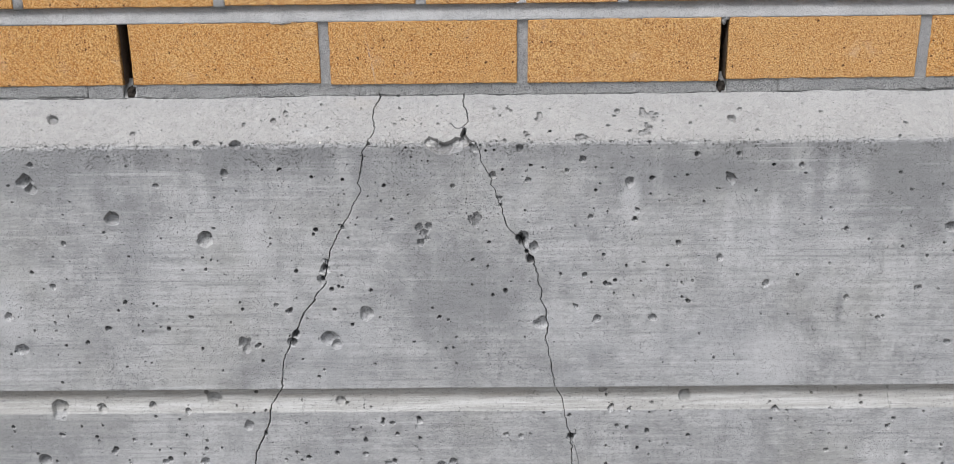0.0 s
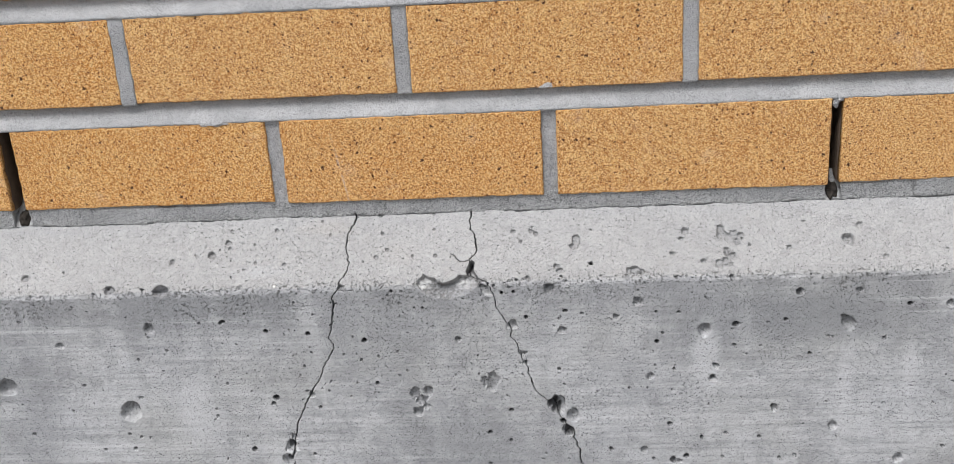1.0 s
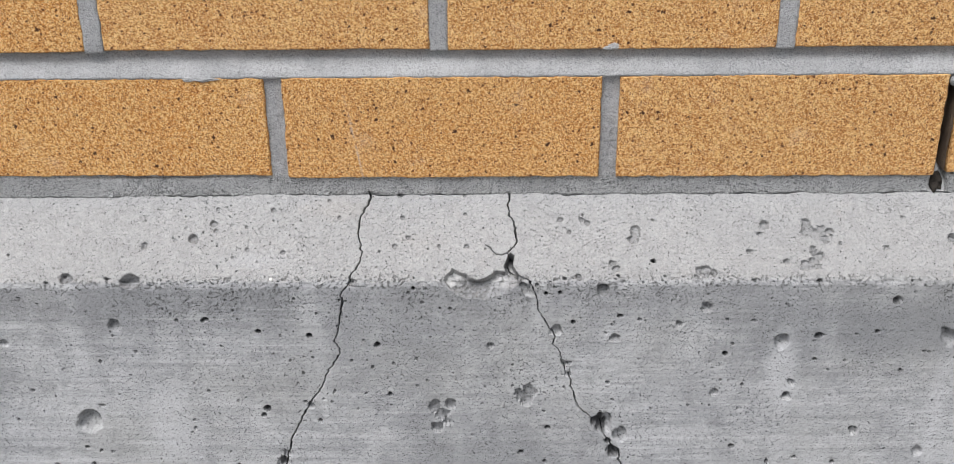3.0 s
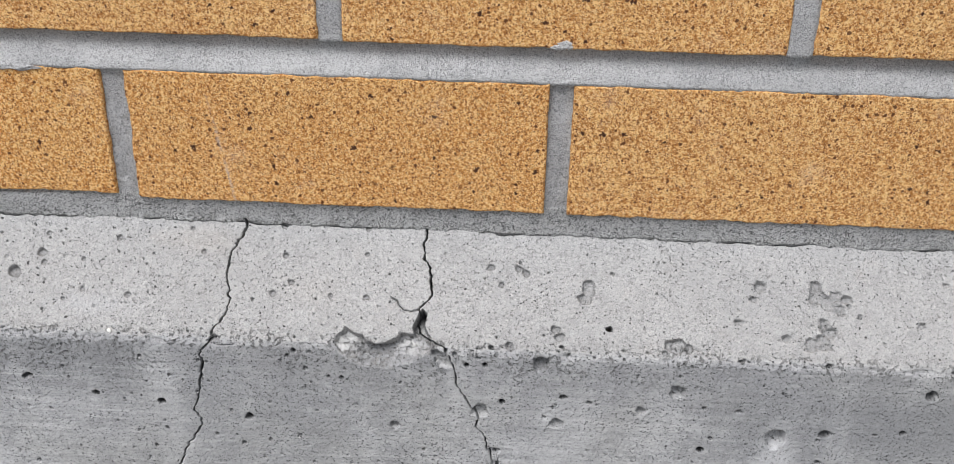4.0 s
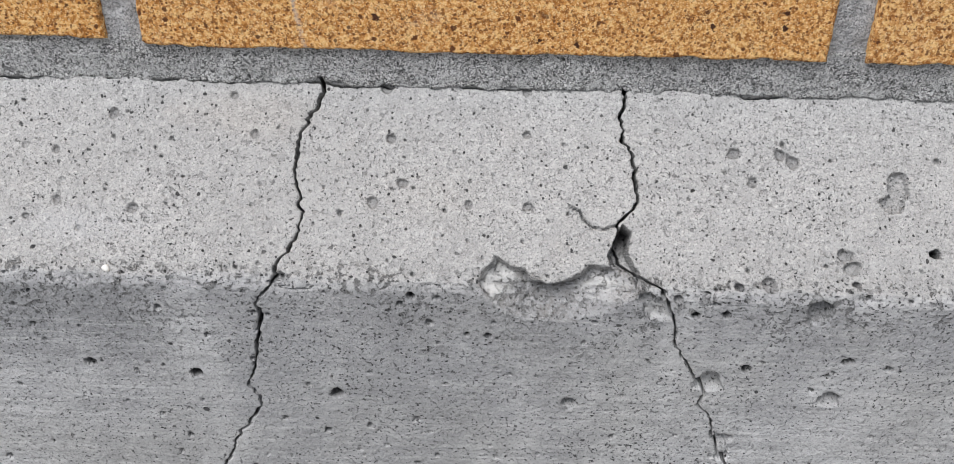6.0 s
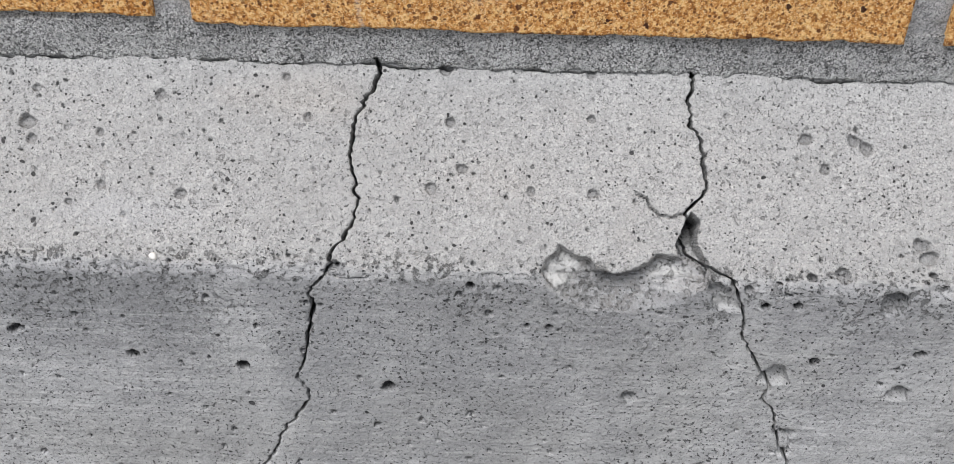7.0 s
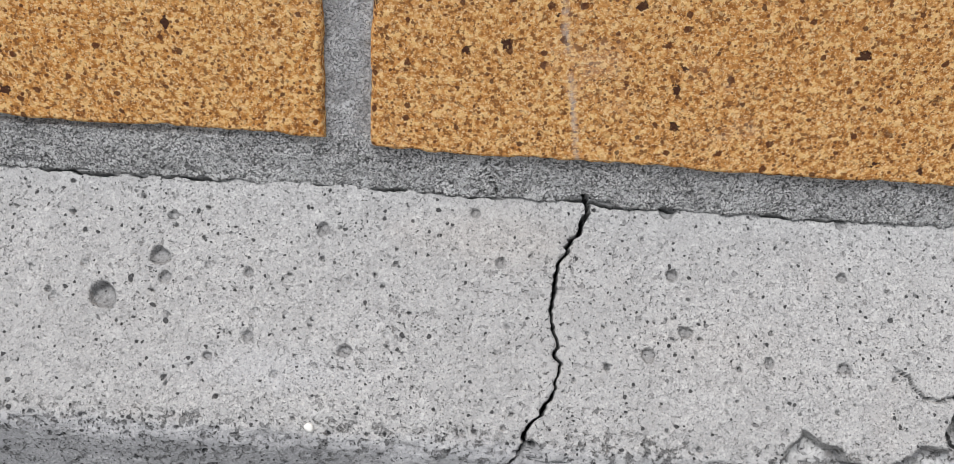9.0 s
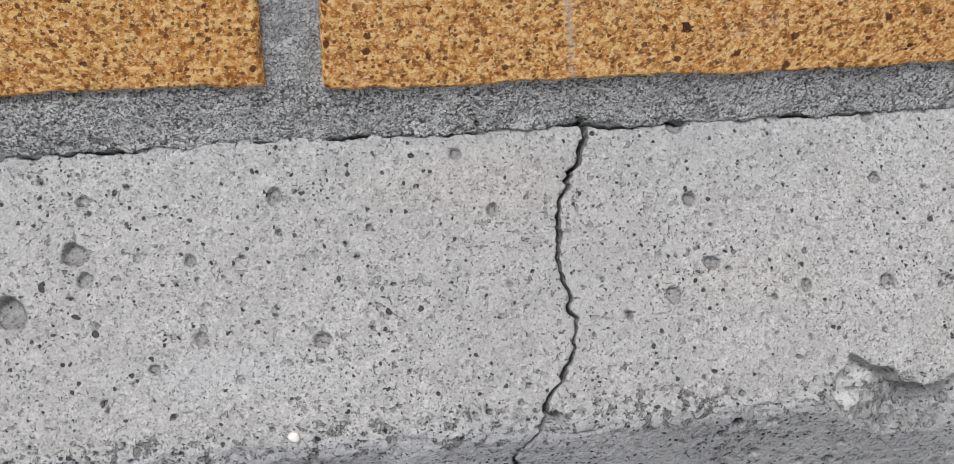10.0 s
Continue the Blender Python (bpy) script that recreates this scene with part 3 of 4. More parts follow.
def profile(v):
    """Depth and height of the foundation's face, v metres down along it, and the way out from it."""
    s = np.clip(v / SLOPE, -1, 1)
    y = np.where(v < SLOPE, FOOT - (FACE + FOOT) * s, -FACE)
    z = np.where(v < SLOPE, TOP - (TOP - EDGE) * s, EDGE - (v - SLOPE))
    y = y + np.interp(z, [0.1895, 0.2105, 0.2220, 0.2235], [0, 0.008, 0.008, 0]) * (v > SLOPE)
    up = np.clip((SLOPE + 0.005 - v) / 0.010, 0, 1)
    ny = -(up * (TOP - EDGE) / SLOPE + (1 - up))
    nz = up * (FACE + FOOT) / SLOPE
    n = np.hypot(ny, nz)
    # rounded arris of the ledge
    y = y + 0.0008 * np.exp(-((v - SLOPE) / 0.0016) ** 2)
    return y, z, ny / n, nz / n


def build_foundation():
    rng = np.random.default_rng(5)
    steps = lambda a, b, d: np.linspace(a, b, max(1, int(round((b - a) / d))), endpoint=False)
    v = np.concatenate((steps(-0.030, -0.003, 0.004), steps(-0.003, 0.003, 0.0003), steps(0.003, 0.0759, 0.00052), steps(0.0759, 0.130, 0.0006), steps(0.130, 0.192, 0.0008),
                        steps(0.192, 0.398, 0.0011), steps(0.398, 0.446, 0.0009), steps(0.446, 0.540, 0.0014), steps(0.540, 0.64, 0.02)))
    ref_a, ref_b = 0.045, 0.185
    tight = np.array([-1.4, -1.0, -0.75, -0.55, -0.4, -0.25, -0.12, 0, 0.12, 0.25, 0.4, 0.55, 0.75, 1.0, 1.4]) * 0.001
    base = np.concatenate((steps(-2.0, -0.62, 0.06), steps(-0.62, -0.50, 0.003), steps(-0.50, -0.10, 0.0011), steps(-0.10, ref_a - 0.0015, 0.00055), ref_a + tight,
                           steps(ref_a + 0.002, ref_b - 0.0015, 0.00055), ref_b + tight, steps(ref_b + 0.002, 0.33, 0.0006),
                           steps(0.33, 0.82, 0.0012), steps(0.82, 0.95, 0.003), steps(0.95, 2.52, 0.06)))

    def line(points, seed):
        p = np.array(points) * 0.001
        at = np.interp(v, p[:, 1], p[:, 0])
        return at + 0.0003 * grain(v / 0.0036, v * 0, seed) + 0.0004 * grain(v / 0.0019, v * 0, seed + 1) + 0.00045 * grain(v / 0.0011, v * 0, seed + 3) + 0.0009 * grain(v / 0.011, v * 0, seed + 2) * np.clip((v - 0.1) / 0.1, 0, 1) + 0.0009 * grain(v / 0.0042, v * 0, seed + 5) * np.clip((v - 0.07) / 0.03, 0, 1)

    a, b = line(CRACK_A, 11), line(CRACK_B, 21)
    U = np.empty((len(v), len(base)))
    for i in range(len(v)):
        U[i] = np.interp(base, [-2.0, -0.35, ref_a - 0.0015, ref_a + 0.0015, ref_b - 0.0015, ref_b + 0.0015, 0.55, 2.5],
                         [-2.0, -0.35, a[i] - 0.0015, a[i] + 0.0015, b[i] - 0.0015, b[i] + 0.0015, 0.55, 2.5])
    V = np.repeat(v[:, None], len(base), 1)
    deep = np.zeros_like(U)
    spall, raw, hole_shade = np.zeros_like(U), np.zeros_like(U), np.zeros_like(U)
    # gentle waviness and sandy skin
    on_ledge = np.clip((SLOPE - V) / 0.004, 0, 1)
    lift = 0.0006 * rough(U, V, 0.09, 2, 31) + 0.00022 * rough(U, V, 0.006, 3, 41) * (0.5 + 0.7 * on_ledge)
    # ragged arris: little bites and a crust of fins along the edge
    near_edge = np.exp(-((V - SLOPE) / 0.0032) ** 2)
    deep += near_edge * np.clip(rough(U, V, 0.007, 3, 51), -0.2, 1.4) * 0.0013
    # the mortar has let go of the ledge: a fine seam along its foot
    i0, i1 = np.searchsorted(v, [-0.0045, 0.0045])
    x, y = U[i0:i1], V[i0:i1]
    lip = 0.0005 * rough(x, y * 0, 0.03, 3, 881) - 0.0006 * (0.6 * rough(x, y * 0 + TOP, 0.010, 2, 800) + 0.5 * rough(x, y * 0 + TOP, 0.0024, 2, 807))
    seam = np.clip(0.15 + 1.1 * rough(x, y * 0, 0.016, 4, 91, 0.6), 0, 1)
    deep[i0:i1] += 0.006 * seam * np.clip(1.4 - np.abs(y + lip * SLOPE / (FACE + FOOT) + 0.0001) / (0.00014 + 0.00018 * seam), 0, 1)
    # cracks
    for at, seed, wide in ((a, 61, 0.00053), (b, 71, 0.00050)):
        swell = np.interp(v, [0.06, 0.1, 0.2, 0.42], [1, 0.95, 1.15, 1.25]) * (1 + 0.35 * grain(v / 0.022, v * 0, seed + 1))
        side = lambda k: wide * swell * (1.0 + 0.45 * grain(v / 0.0035, v * 0, seed + k) + 0.35 * grain(v / 0.0012, v * 0, seed + k + 1))
        x = U - at[:, None]
        d = np.where(x < 0, -x / side(4)[:, None], x / side(7)[:, None])
        deep += 0.014 * np.clip((1.08 - d) * 2.4, 0, 1) + 0.0005 * np.exp(-((d - 1.0) / 1.0) ** 2) * (d > 0.9) * np.clip(grain(U / 0.004, V / 0.004, seed + 12) + 0.3, 0, 1)

    def hole(cu, cv, r, depth, seed, ragged=0.3, squash=1.0, broken=0.0, shade_amount=0.0):
        i0, i1 = np.searchsorted(v, [cv - 1.5 * r, cv + 1.5 * r])
        if i1 - i0 < 2:
            return
        mid = U[(i0 + i1) // 2]
        j0, j1 = np.searchsorted(mid, [cu - 1.7 * r - 0.0012, cu + 1.7 * r + 0.0012])
        if j1 - j0 < 2:
            return
        x, y = U[i0:i1, j0:j1] - cu, (V[i0:i1, j0:j1] - cv) * squash
        d = np.hypot(x, y) / r * (1 + ragged * rough(x + cu, y + cv, r * 1.3, 3, seed, 0.4))
        cup = np.clip((1.05 - d) * (4.0 if r > 0.001 else 2.4), 0, 1)
        if r > 0.001:
            cup = cup * (0.6 + 0.4 * np.sqrt(np.clip(1 - d * d, 0, 1)))
        lean = 1 - np.clip(0.45 * y / r, -0.4, 0.5) if r > 0.0013 else 1.0
        floor_wave = 1 + (0.22 * rough(x + cu, y + cv, r * 0.7, 2, seed + 9) if ragged > 0.2 else 0)
        deep[i0:i1, j0:j1] = np.maximum(deep[i0:i1, j0:j1], depth * cup * floor_wave * lean)
        # shade inside the hole, painted as a dark tone
        if shade_amount:
            hole_shade[i0:i1, j0:j1] = np.maximum(hole_shade[i0:i1, j0:j1], shade_amount * np.clip((1.1 - d) * 5, 0, 1))
        if broken:
            spall[i0:i1, j0:j1] = np.maximum(spall[i0:i1, j0:j1], broken * np.clip(cup * 2.5, 0, 1))

    k = 100
    for cu, cv, r in PITS_LEDGE_NEAR + PITS_LEDGE + PITS_LEDGE_FAR + PITS_UPPER + PITS_FACE + PITS_MIDDLE + PITS_RIGHT + PITS_BAND:
        k += 1
        big = r > 2.9
        hole(cu * 0.001, cv * 0.001, r * 0.001, ((1.2 if cu > 340 else 0.8) * r if cv < 66.5 else 4.5 * r if r < 2.0 else 2.6 + 0.75 * r) * 0.001, k, 0.38 if big and (cv > 66.5 or r > 3.6) else 0.26 if r > 1.4 else 0.12,
             rng.uniform(0.8, 1.2), 0.09 if big and cv > 66.5 else 0.0, (1.0 if cv < 135 else 0.6) if cv > 72 and r < 2.5 else 0.35 if cv < 66.5 and 1.2 < r and cu < 340 else 0.06 if cv > 66.5 else 0.0)
    for cu, cv, r in PINS_LEFT + PINS_LOW + PINS_MIDDLE:
        k += 1
        hole(cu * 0.001, cv * 0.001, r * 0.001, 0.0045, k, 0.22, rng.uniform(0.8, 1.2), 0.0, 0.75)
    for cu, cv, r, depth in SPALLS:
        k += 1
        hole(cu * 0.001, cv * 0.001, r * 0.001, depth * 0.001, k, 0.35, 1.0, 0.1, 0.8 if depth >= 9 and cv > 100 else 1.0 if r < 1.5 else 0.0)
    for lobes in EROSIONS:
        k += 1
        p = np.array(lobes) * 0.001
        i0, i1 = np.searchsorted(v, [p[:, 1].min() - 0.007, p[:, 1].max() + 0.007])
        j0, j1 = np.searchsorted(U[(i0 + i1) // 2], [p[:, 0].min() - 0.007, p[:, 0].max() + 0.007])
        x, y = U[i0:i1, j0:j1], V[i0:i1, j0:j1]
        d = np.min([np.hypot(x - q[0], y - q[1]) / q[2] for q in p], 0) + 0.55 * rough(x, y, 0.006, 4, k + 40, 0.6) - 0.15
        cup = np.clip((1.08 - d) * 4.0, 0, 1)
        deep[i0:i1, j0:j1] = np.maximum(deep[i0:i1, j0:j1], cup * ((0.0042 if p[0, 1] > 0.07 else 0.0026) + 0.0011 * rough(x, y, 0.0035, 3, k + 60)))
        hole_shade[i0:i1, j0:j1] = np.maximum(hole_shade[i0:i1, j0:j1], 0.16 * cup)
    # the broken arris: a ragged scoop that cuts the edge off, the gap where the crack has opened above it, and a chip
    i0, i1 = np.searchsorted(v, [0.040, 0.090])
    j0, j1 = np.searchsorted(U[(i0 + i1) // 2], [0.106, 0.192])
    x, y = U[i0:i1, j0:j1], V[i0:i1, j0:j1]

    def within(outline, ragged, size, seed):
        """Distance to an outline, positive inside it."""
        p = np.array(outline) * 0.001
        wx, wy = x + ragged * rough(x, y, size, 3, seed, 0.6), y + ragged * rough(x, y, size, 3, seed + 5, 0.6)
        near, odd = np.full(x.shape, 9.0), np.zeros(x.shape, bool)
        for q, w in zip(p, np.roll(p, -1, 0)):
            e = w - q
            f = np.clip(((wx - q[0]) * e[0] + (wy - q[1]) * e[1]) / (e @ e), 0, 1)
            near = np.minimum(near, np.hypot(wx - q[0] - f * e[0], wy - q[1] - f * e[1]))
            if e[1]:
                odd ^= ((q[1] > wy) != (w[1] > wy)) & (wx < q[0] + (wy - q[1]) * e[0] / e[1])
        return np.where(odd, near, -near)

    d = within(ARRIS_BREAK, 0.0009, 0.006, 1201)
    upper = np.interp(x, np.array([q[0] for q in ARRIS_BREAK[:13]]) * 0.001, np.array([q[1] for q in ARRIS_BREAK[:13]]) * 0.001)
    lower = np.interp(x, np.array([q[0] for q in ARRIS_BREAK[:13:-1]]) * 0.001, np.array([q[1] for q in ARRIS_BREAK[:13:-1]]) * 0.001)
    down = np.clip((y - upper) / np.maximum(lower - upper, 0.004), 0, 1)
    cut = np.interp(down, [0, 0.2, 0.5, 0.8, 1], [0.95, 1.0, 1.0, 0.45, 0.06]) * np.interp(x, [0.116, 0.124, 0.129, 0.132, 0.142, 0.150, 0.158, 0.171], [0.0030, 0.0046, 0.0050, 0.0074, 0.0080, 0.0066, 0.0056, 0.0052])
    cut = cut * (1 + 0.16 * rough(x, y, 0.010, 2, 1231)) + 0.0007 * rough(x, y, 0.0032, 3, 1241)
    inside = np.clip(d / 0.0009 + 0.3, 0, 1)
    deep[i0:i1, j0:j1] = np.maximum(deep[i0:i1, j0:j1], inside * cut)
    lobe = np.clip(0.75 + 0.6 * rough(x, y, 0.006, 4, 1257), 0, 1) * np.maximum(np.exp(-(((x - 0.1225) / 0.0072) ** 2 + ((y - 0.0665) / 0.0085) ** 2) ** 2), np.exp(-(((x - 0.159) / 0.0090) ** 2 + ((y - 0.0680) / 0.0060) ** 2) ** 2))
    spall[i0:i1, j0:j1] = np.maximum(spall[i0:i1, j0:j1], inside * lobe)
    # rough cement between the lobes, the hollow's shade put into its dark tone
    raw[i0:i1, j0:j1] = inside * (1 - lobe) * (0.5 + 0.4 * rough(x, y, 0.005, 3, 1251))
    gap = np.clip(within(CRACK_GAP, 0.0004, 0.004, 1261) / 0.0006 + 0.3, 0, 1)
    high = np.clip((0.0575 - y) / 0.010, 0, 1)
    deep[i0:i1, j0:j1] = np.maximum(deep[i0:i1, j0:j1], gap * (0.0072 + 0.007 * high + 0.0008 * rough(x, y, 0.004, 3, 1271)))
    # painted shade of the gap, darker towards its top
    hole_shade[i0:i1, j0:j1] = np.maximum(hole_shade[i0:i1, j0:j1], gap * (0.15 + 0.75 * high ** 1.5))
    chip = np.clip(within(CHIP, 0.0006, 0.004, 1281) / 0.0007 + 0.3, 0, 1)
    deep[i0:i1, j0:j1] = np.maximum(deep[i0:i1, j0:j1], chip * (0.0036 - 0.16 * np.clip(y - 0.071, 0, 0.012) + 0.0005 * rough(x, y, 0.003, 3, 1291)))
    spall[i0:i1, j0:j1] = np.maximum(spall[i0:i1, j0:j1], 0.45 * chip)
    for n, pts in enumerate(HAIRS):
        p = np.array(pts) * 0.001
        i0, i1 = np.searchsorted(v, [p[:, 1].min() - 0.002, p[:, 1].max() + 0.002])
        j0, j1 = np.searchsorted(U[(i0 + i1) // 2], [p[:, 0].min() - 0.006, p[:, 0].max() + 0.006])
        x = U[i0:i1, j0:j1] + 0.0003 * rough(U[i0:i1, j0:j1], V[i0:i1, j0:j1], 0.004, 2, 900 + n)
        y = V[i0:i1, j0:j1] + 0.0003 * rough(U[i0:i1, j0:j1], V[i0:i1, j0:j1], 0.004, 2, 950 + n)
        d = np.full(x.shape, 1.0)
        for q, w in zip(p, p[1:]):
            e = w - q
            f = np.clip(((x - q[0]) * e[0] + (y - q[1]) * e[1]) / (e @ e), 0, 1)
            d = np.minimum(d, np.hypot(x - q[0] - f * e[0], y - q[1] - f * e[1]))
        deep[i0:i1, j0:j1] += 0.0022 * np.clip(1.1 - d / 0.00042, 0, 1)
    # the many small air holes
    for n, (u0, u1), (v0, v1), (r0, r1) in ((190, (-0.11, 0.33), (0.002, 0.0695), (0.00035, 0.0007)), (70, (-0.6, 0.95), (0.003, 0.0675), (0.0005, 0.0011)),
                                            (210, (-0.10, 0.33), (0.0695, 0.192), (0.0004, 0.0011)), (300, (-0.6, 0.95), (0.077, 0.395), (0.0007, 0.0017)),
                                            (150, (-0.15, 0.35), (0.0635, 0.0735), (0.00035, 0.0008)), (150, (-0.6, 0.95), (0.405, 0.53), (0.0009, 0.003)),
                                            (18, (0.18, 0.95), (0.0615, 0.0735), (0.0008, 0.0022)), (14, (-0.6, -0.10), (0.0615, 0.0735), (0.0008, 0.0022))):
        for _ in range(n):
            r = r0 + (r1 - r0) * rng.random() ** 2.2
            hole(rng.uniform(u0, u1), rng.uniform(v0, v1), r, r * (rng.uniform(0.9, 3.0) if v1 < 0.07 else rng.uniform(1.5, 3.5) if v1 < 0.075 else rng.uniform(2.0, 5.5)), int(rng.integers(1e6)), 0.15, rng.uniform(0.75, 1.35), 0.0, 0.4 * rng.random())
    y, z, ny, nz = profile(v)
    off = lift - deep
    grid = np.stack((U, y[:, None] + ny[:, None] * off, z[:, None] + nz[:, None] * off), -1)
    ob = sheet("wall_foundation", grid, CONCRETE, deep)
    layer = ob.data.attributes.new("hole_shade", "FLOAT", "POINT")
    layer.data.foreach_set("value", hole_shade.astype(np.float32).ravel())
    layer = ob.data.attributes.new("raw", "FLOAT", "POINT")
    layer.data.foreach_set("value", raw.astype(np.float32).ravel())
    layer = ob.data.attributes.new("spall", "FLOAT", "POINT")
    layer.data.foreach_set("value", spall.astype(np.float32).ravel())
    # the body behind the cast face
    bm = bmesh.new()
    bmesh.ops.create_cube(bm, size=1, matrix=Matrix.Translation((0.23, 0.14, 0.285)) @ Matrix.Diagonal((4.46, 0.30, 0.57, 1)))
    part("core", bm, CONCRETE, ob)
    return tagged(ob, "cracked grey cast concrete foundation with sloping ledge and groove", "wall", kind="structure")


foundation = build_foundation()


def pebble(u, v, r):
    bm = bmesh.new()
    bmesh.ops.create_icosphere(bm, subdivisions=3, radius=r)
    for p in bm.verts:
        p.co *= 1 + 0.22 * noise.noise(p.co / r * 1.3)
        p.co.y *= 0.8
    y, z, ny, nz = [float(q[0]) for q in profile(np.array([v]))]
    m = Nodes("white_quartz")
    m.done(m.mix(m.noise(700), (0.7, 0.69, 0.66), (0.9, 0.89, 0.86)), 0.5)
    ob = part("pebble", bm, m.mat, foundation, "small white quartz grain in the concrete")
    for f in ob.data.polygons:
        f.use_smooth = True
    ob.location = (u, y + ny * r * 0.4, z + nz * r * 0.4)


pebble(-0.0098, 0.0655, 0.0014)

# ---------------------------------------------------------------- brick wall
wall = tagged(new("wall_brick"), "ochre speckled brick wall in running bond with grey mortar", "wall", kind="structure")


def brick_mesh(seed, length, height, step, depth=0.102):
    """A brick whose front lower left corner is at 0, 0, 0; its arrises are worn unevenly."""
    nx, nz = max(2, int(length / step)), max(2, int(height / step))
    ring = [(i / nx, 0) for i in range(nx)] + [(1, i / nz) for i in range(nz)] + [(1 - i / nx, 1) for i in range(nx)] + [(0, 1 - i / nz) for i in range(nz)]
    s = np.array(ring)
    arc = np.concatenate(([0], np.cumsum(np.hypot(np.diff(s[:, 0]) * length, np.diff(s[:, 1]) * height))))
    bite = np.clip(rough(arc, arc * 0, 0.008, 3, seed, 0.7), -0.6, 2.0)
    wave = 0.00025 * grain(arc / 0.05, arc * 0, seed + 5)
    bm = bmesh.new()
    loops = []
    for inset, y in ((0.0014, 0.0), (0.0006, 0.0003), (0.0001, 0.0014), (0.0, 0.006), (0.0, depth)):
        loop = []
        for (a, b), k, w in zip(ring, bite, wave):
            e = (inset + (0.0004 * k if y < 0.003 else 0) + w)
            x = min(max(a * length, 0.0004 + e if 0 < a < 1 else e), length - e)
            z = min(max(b * height, 0.0004 + e if 0 < b < 1 else e), height - e)
            loop.append(bm.verts.new((x, y + (0.00025 * k if 0 < y < 0.003 else 0), z)))
        loops.append(loop)
    n = len(ring)
    for p, q in zip(loops, loops[1:]):
        for i in range(n):
            bm.faces.new((p[i], p[(i + 1) % n], q[(i + 1) % n], q[i])).smooth = True
    bm.faces.new(loops[0])
    bm.faces.new(loops[-1][::-1])
    bmesh.ops.recalc_face_normals(bm, faces=bm.faces)
    me = bpy.data.meshes.new("brick")
    bm.to_mesh(me)
    bm.free()
    me.materials.append(BRICK)
    return me


def strip_mesh(x0, x1, z0, z1, front, step_x, step_z, seed, amount, depth=0.09):
    """A mortar joint: a sandy front sheet whose depth at each height front() gives, with a body behind it."""
    xs, zs = np.linspace(x0, x1, max(2, int((x1 - x0) / step_x))), np.linspace(z1, z0, max(3, int((z1 - z0) / step_z)))
    X, Z = np.meshgrid(xs, zs)
    Y = front(X, Z) - amount * (rough(X, Z, 0.010, 2, seed) * 0.6 + 0.5 * rough(X, Z, 0.0024, 2, seed + 7))
    back = np.full((1, len(xs)), depth)
    Xs = np.concatenate((X[:1], X, X[-1:]))
    Ys = np.concatenate((back, Y, back))
    Zs = np.concatenate((Z[:1], Z, Z[-1:]))
    ends = lambda g, first, last: np.concatenate((first, g, last), 1)
    grid = np.stack((ends(Xs, Xs[:, :1], Xs[:, -1:]), ends(Ys, np.full((len(Xs), 1), depth), np.full((len(Xs), 1), depth)), ends(Zs, Zs[:, :1], Zs[:, -1:])), -1)
    return grid


def joint(name, grid, material):
    ob = sheet(name, grid, material)
    ob.parent = wall
    return ob


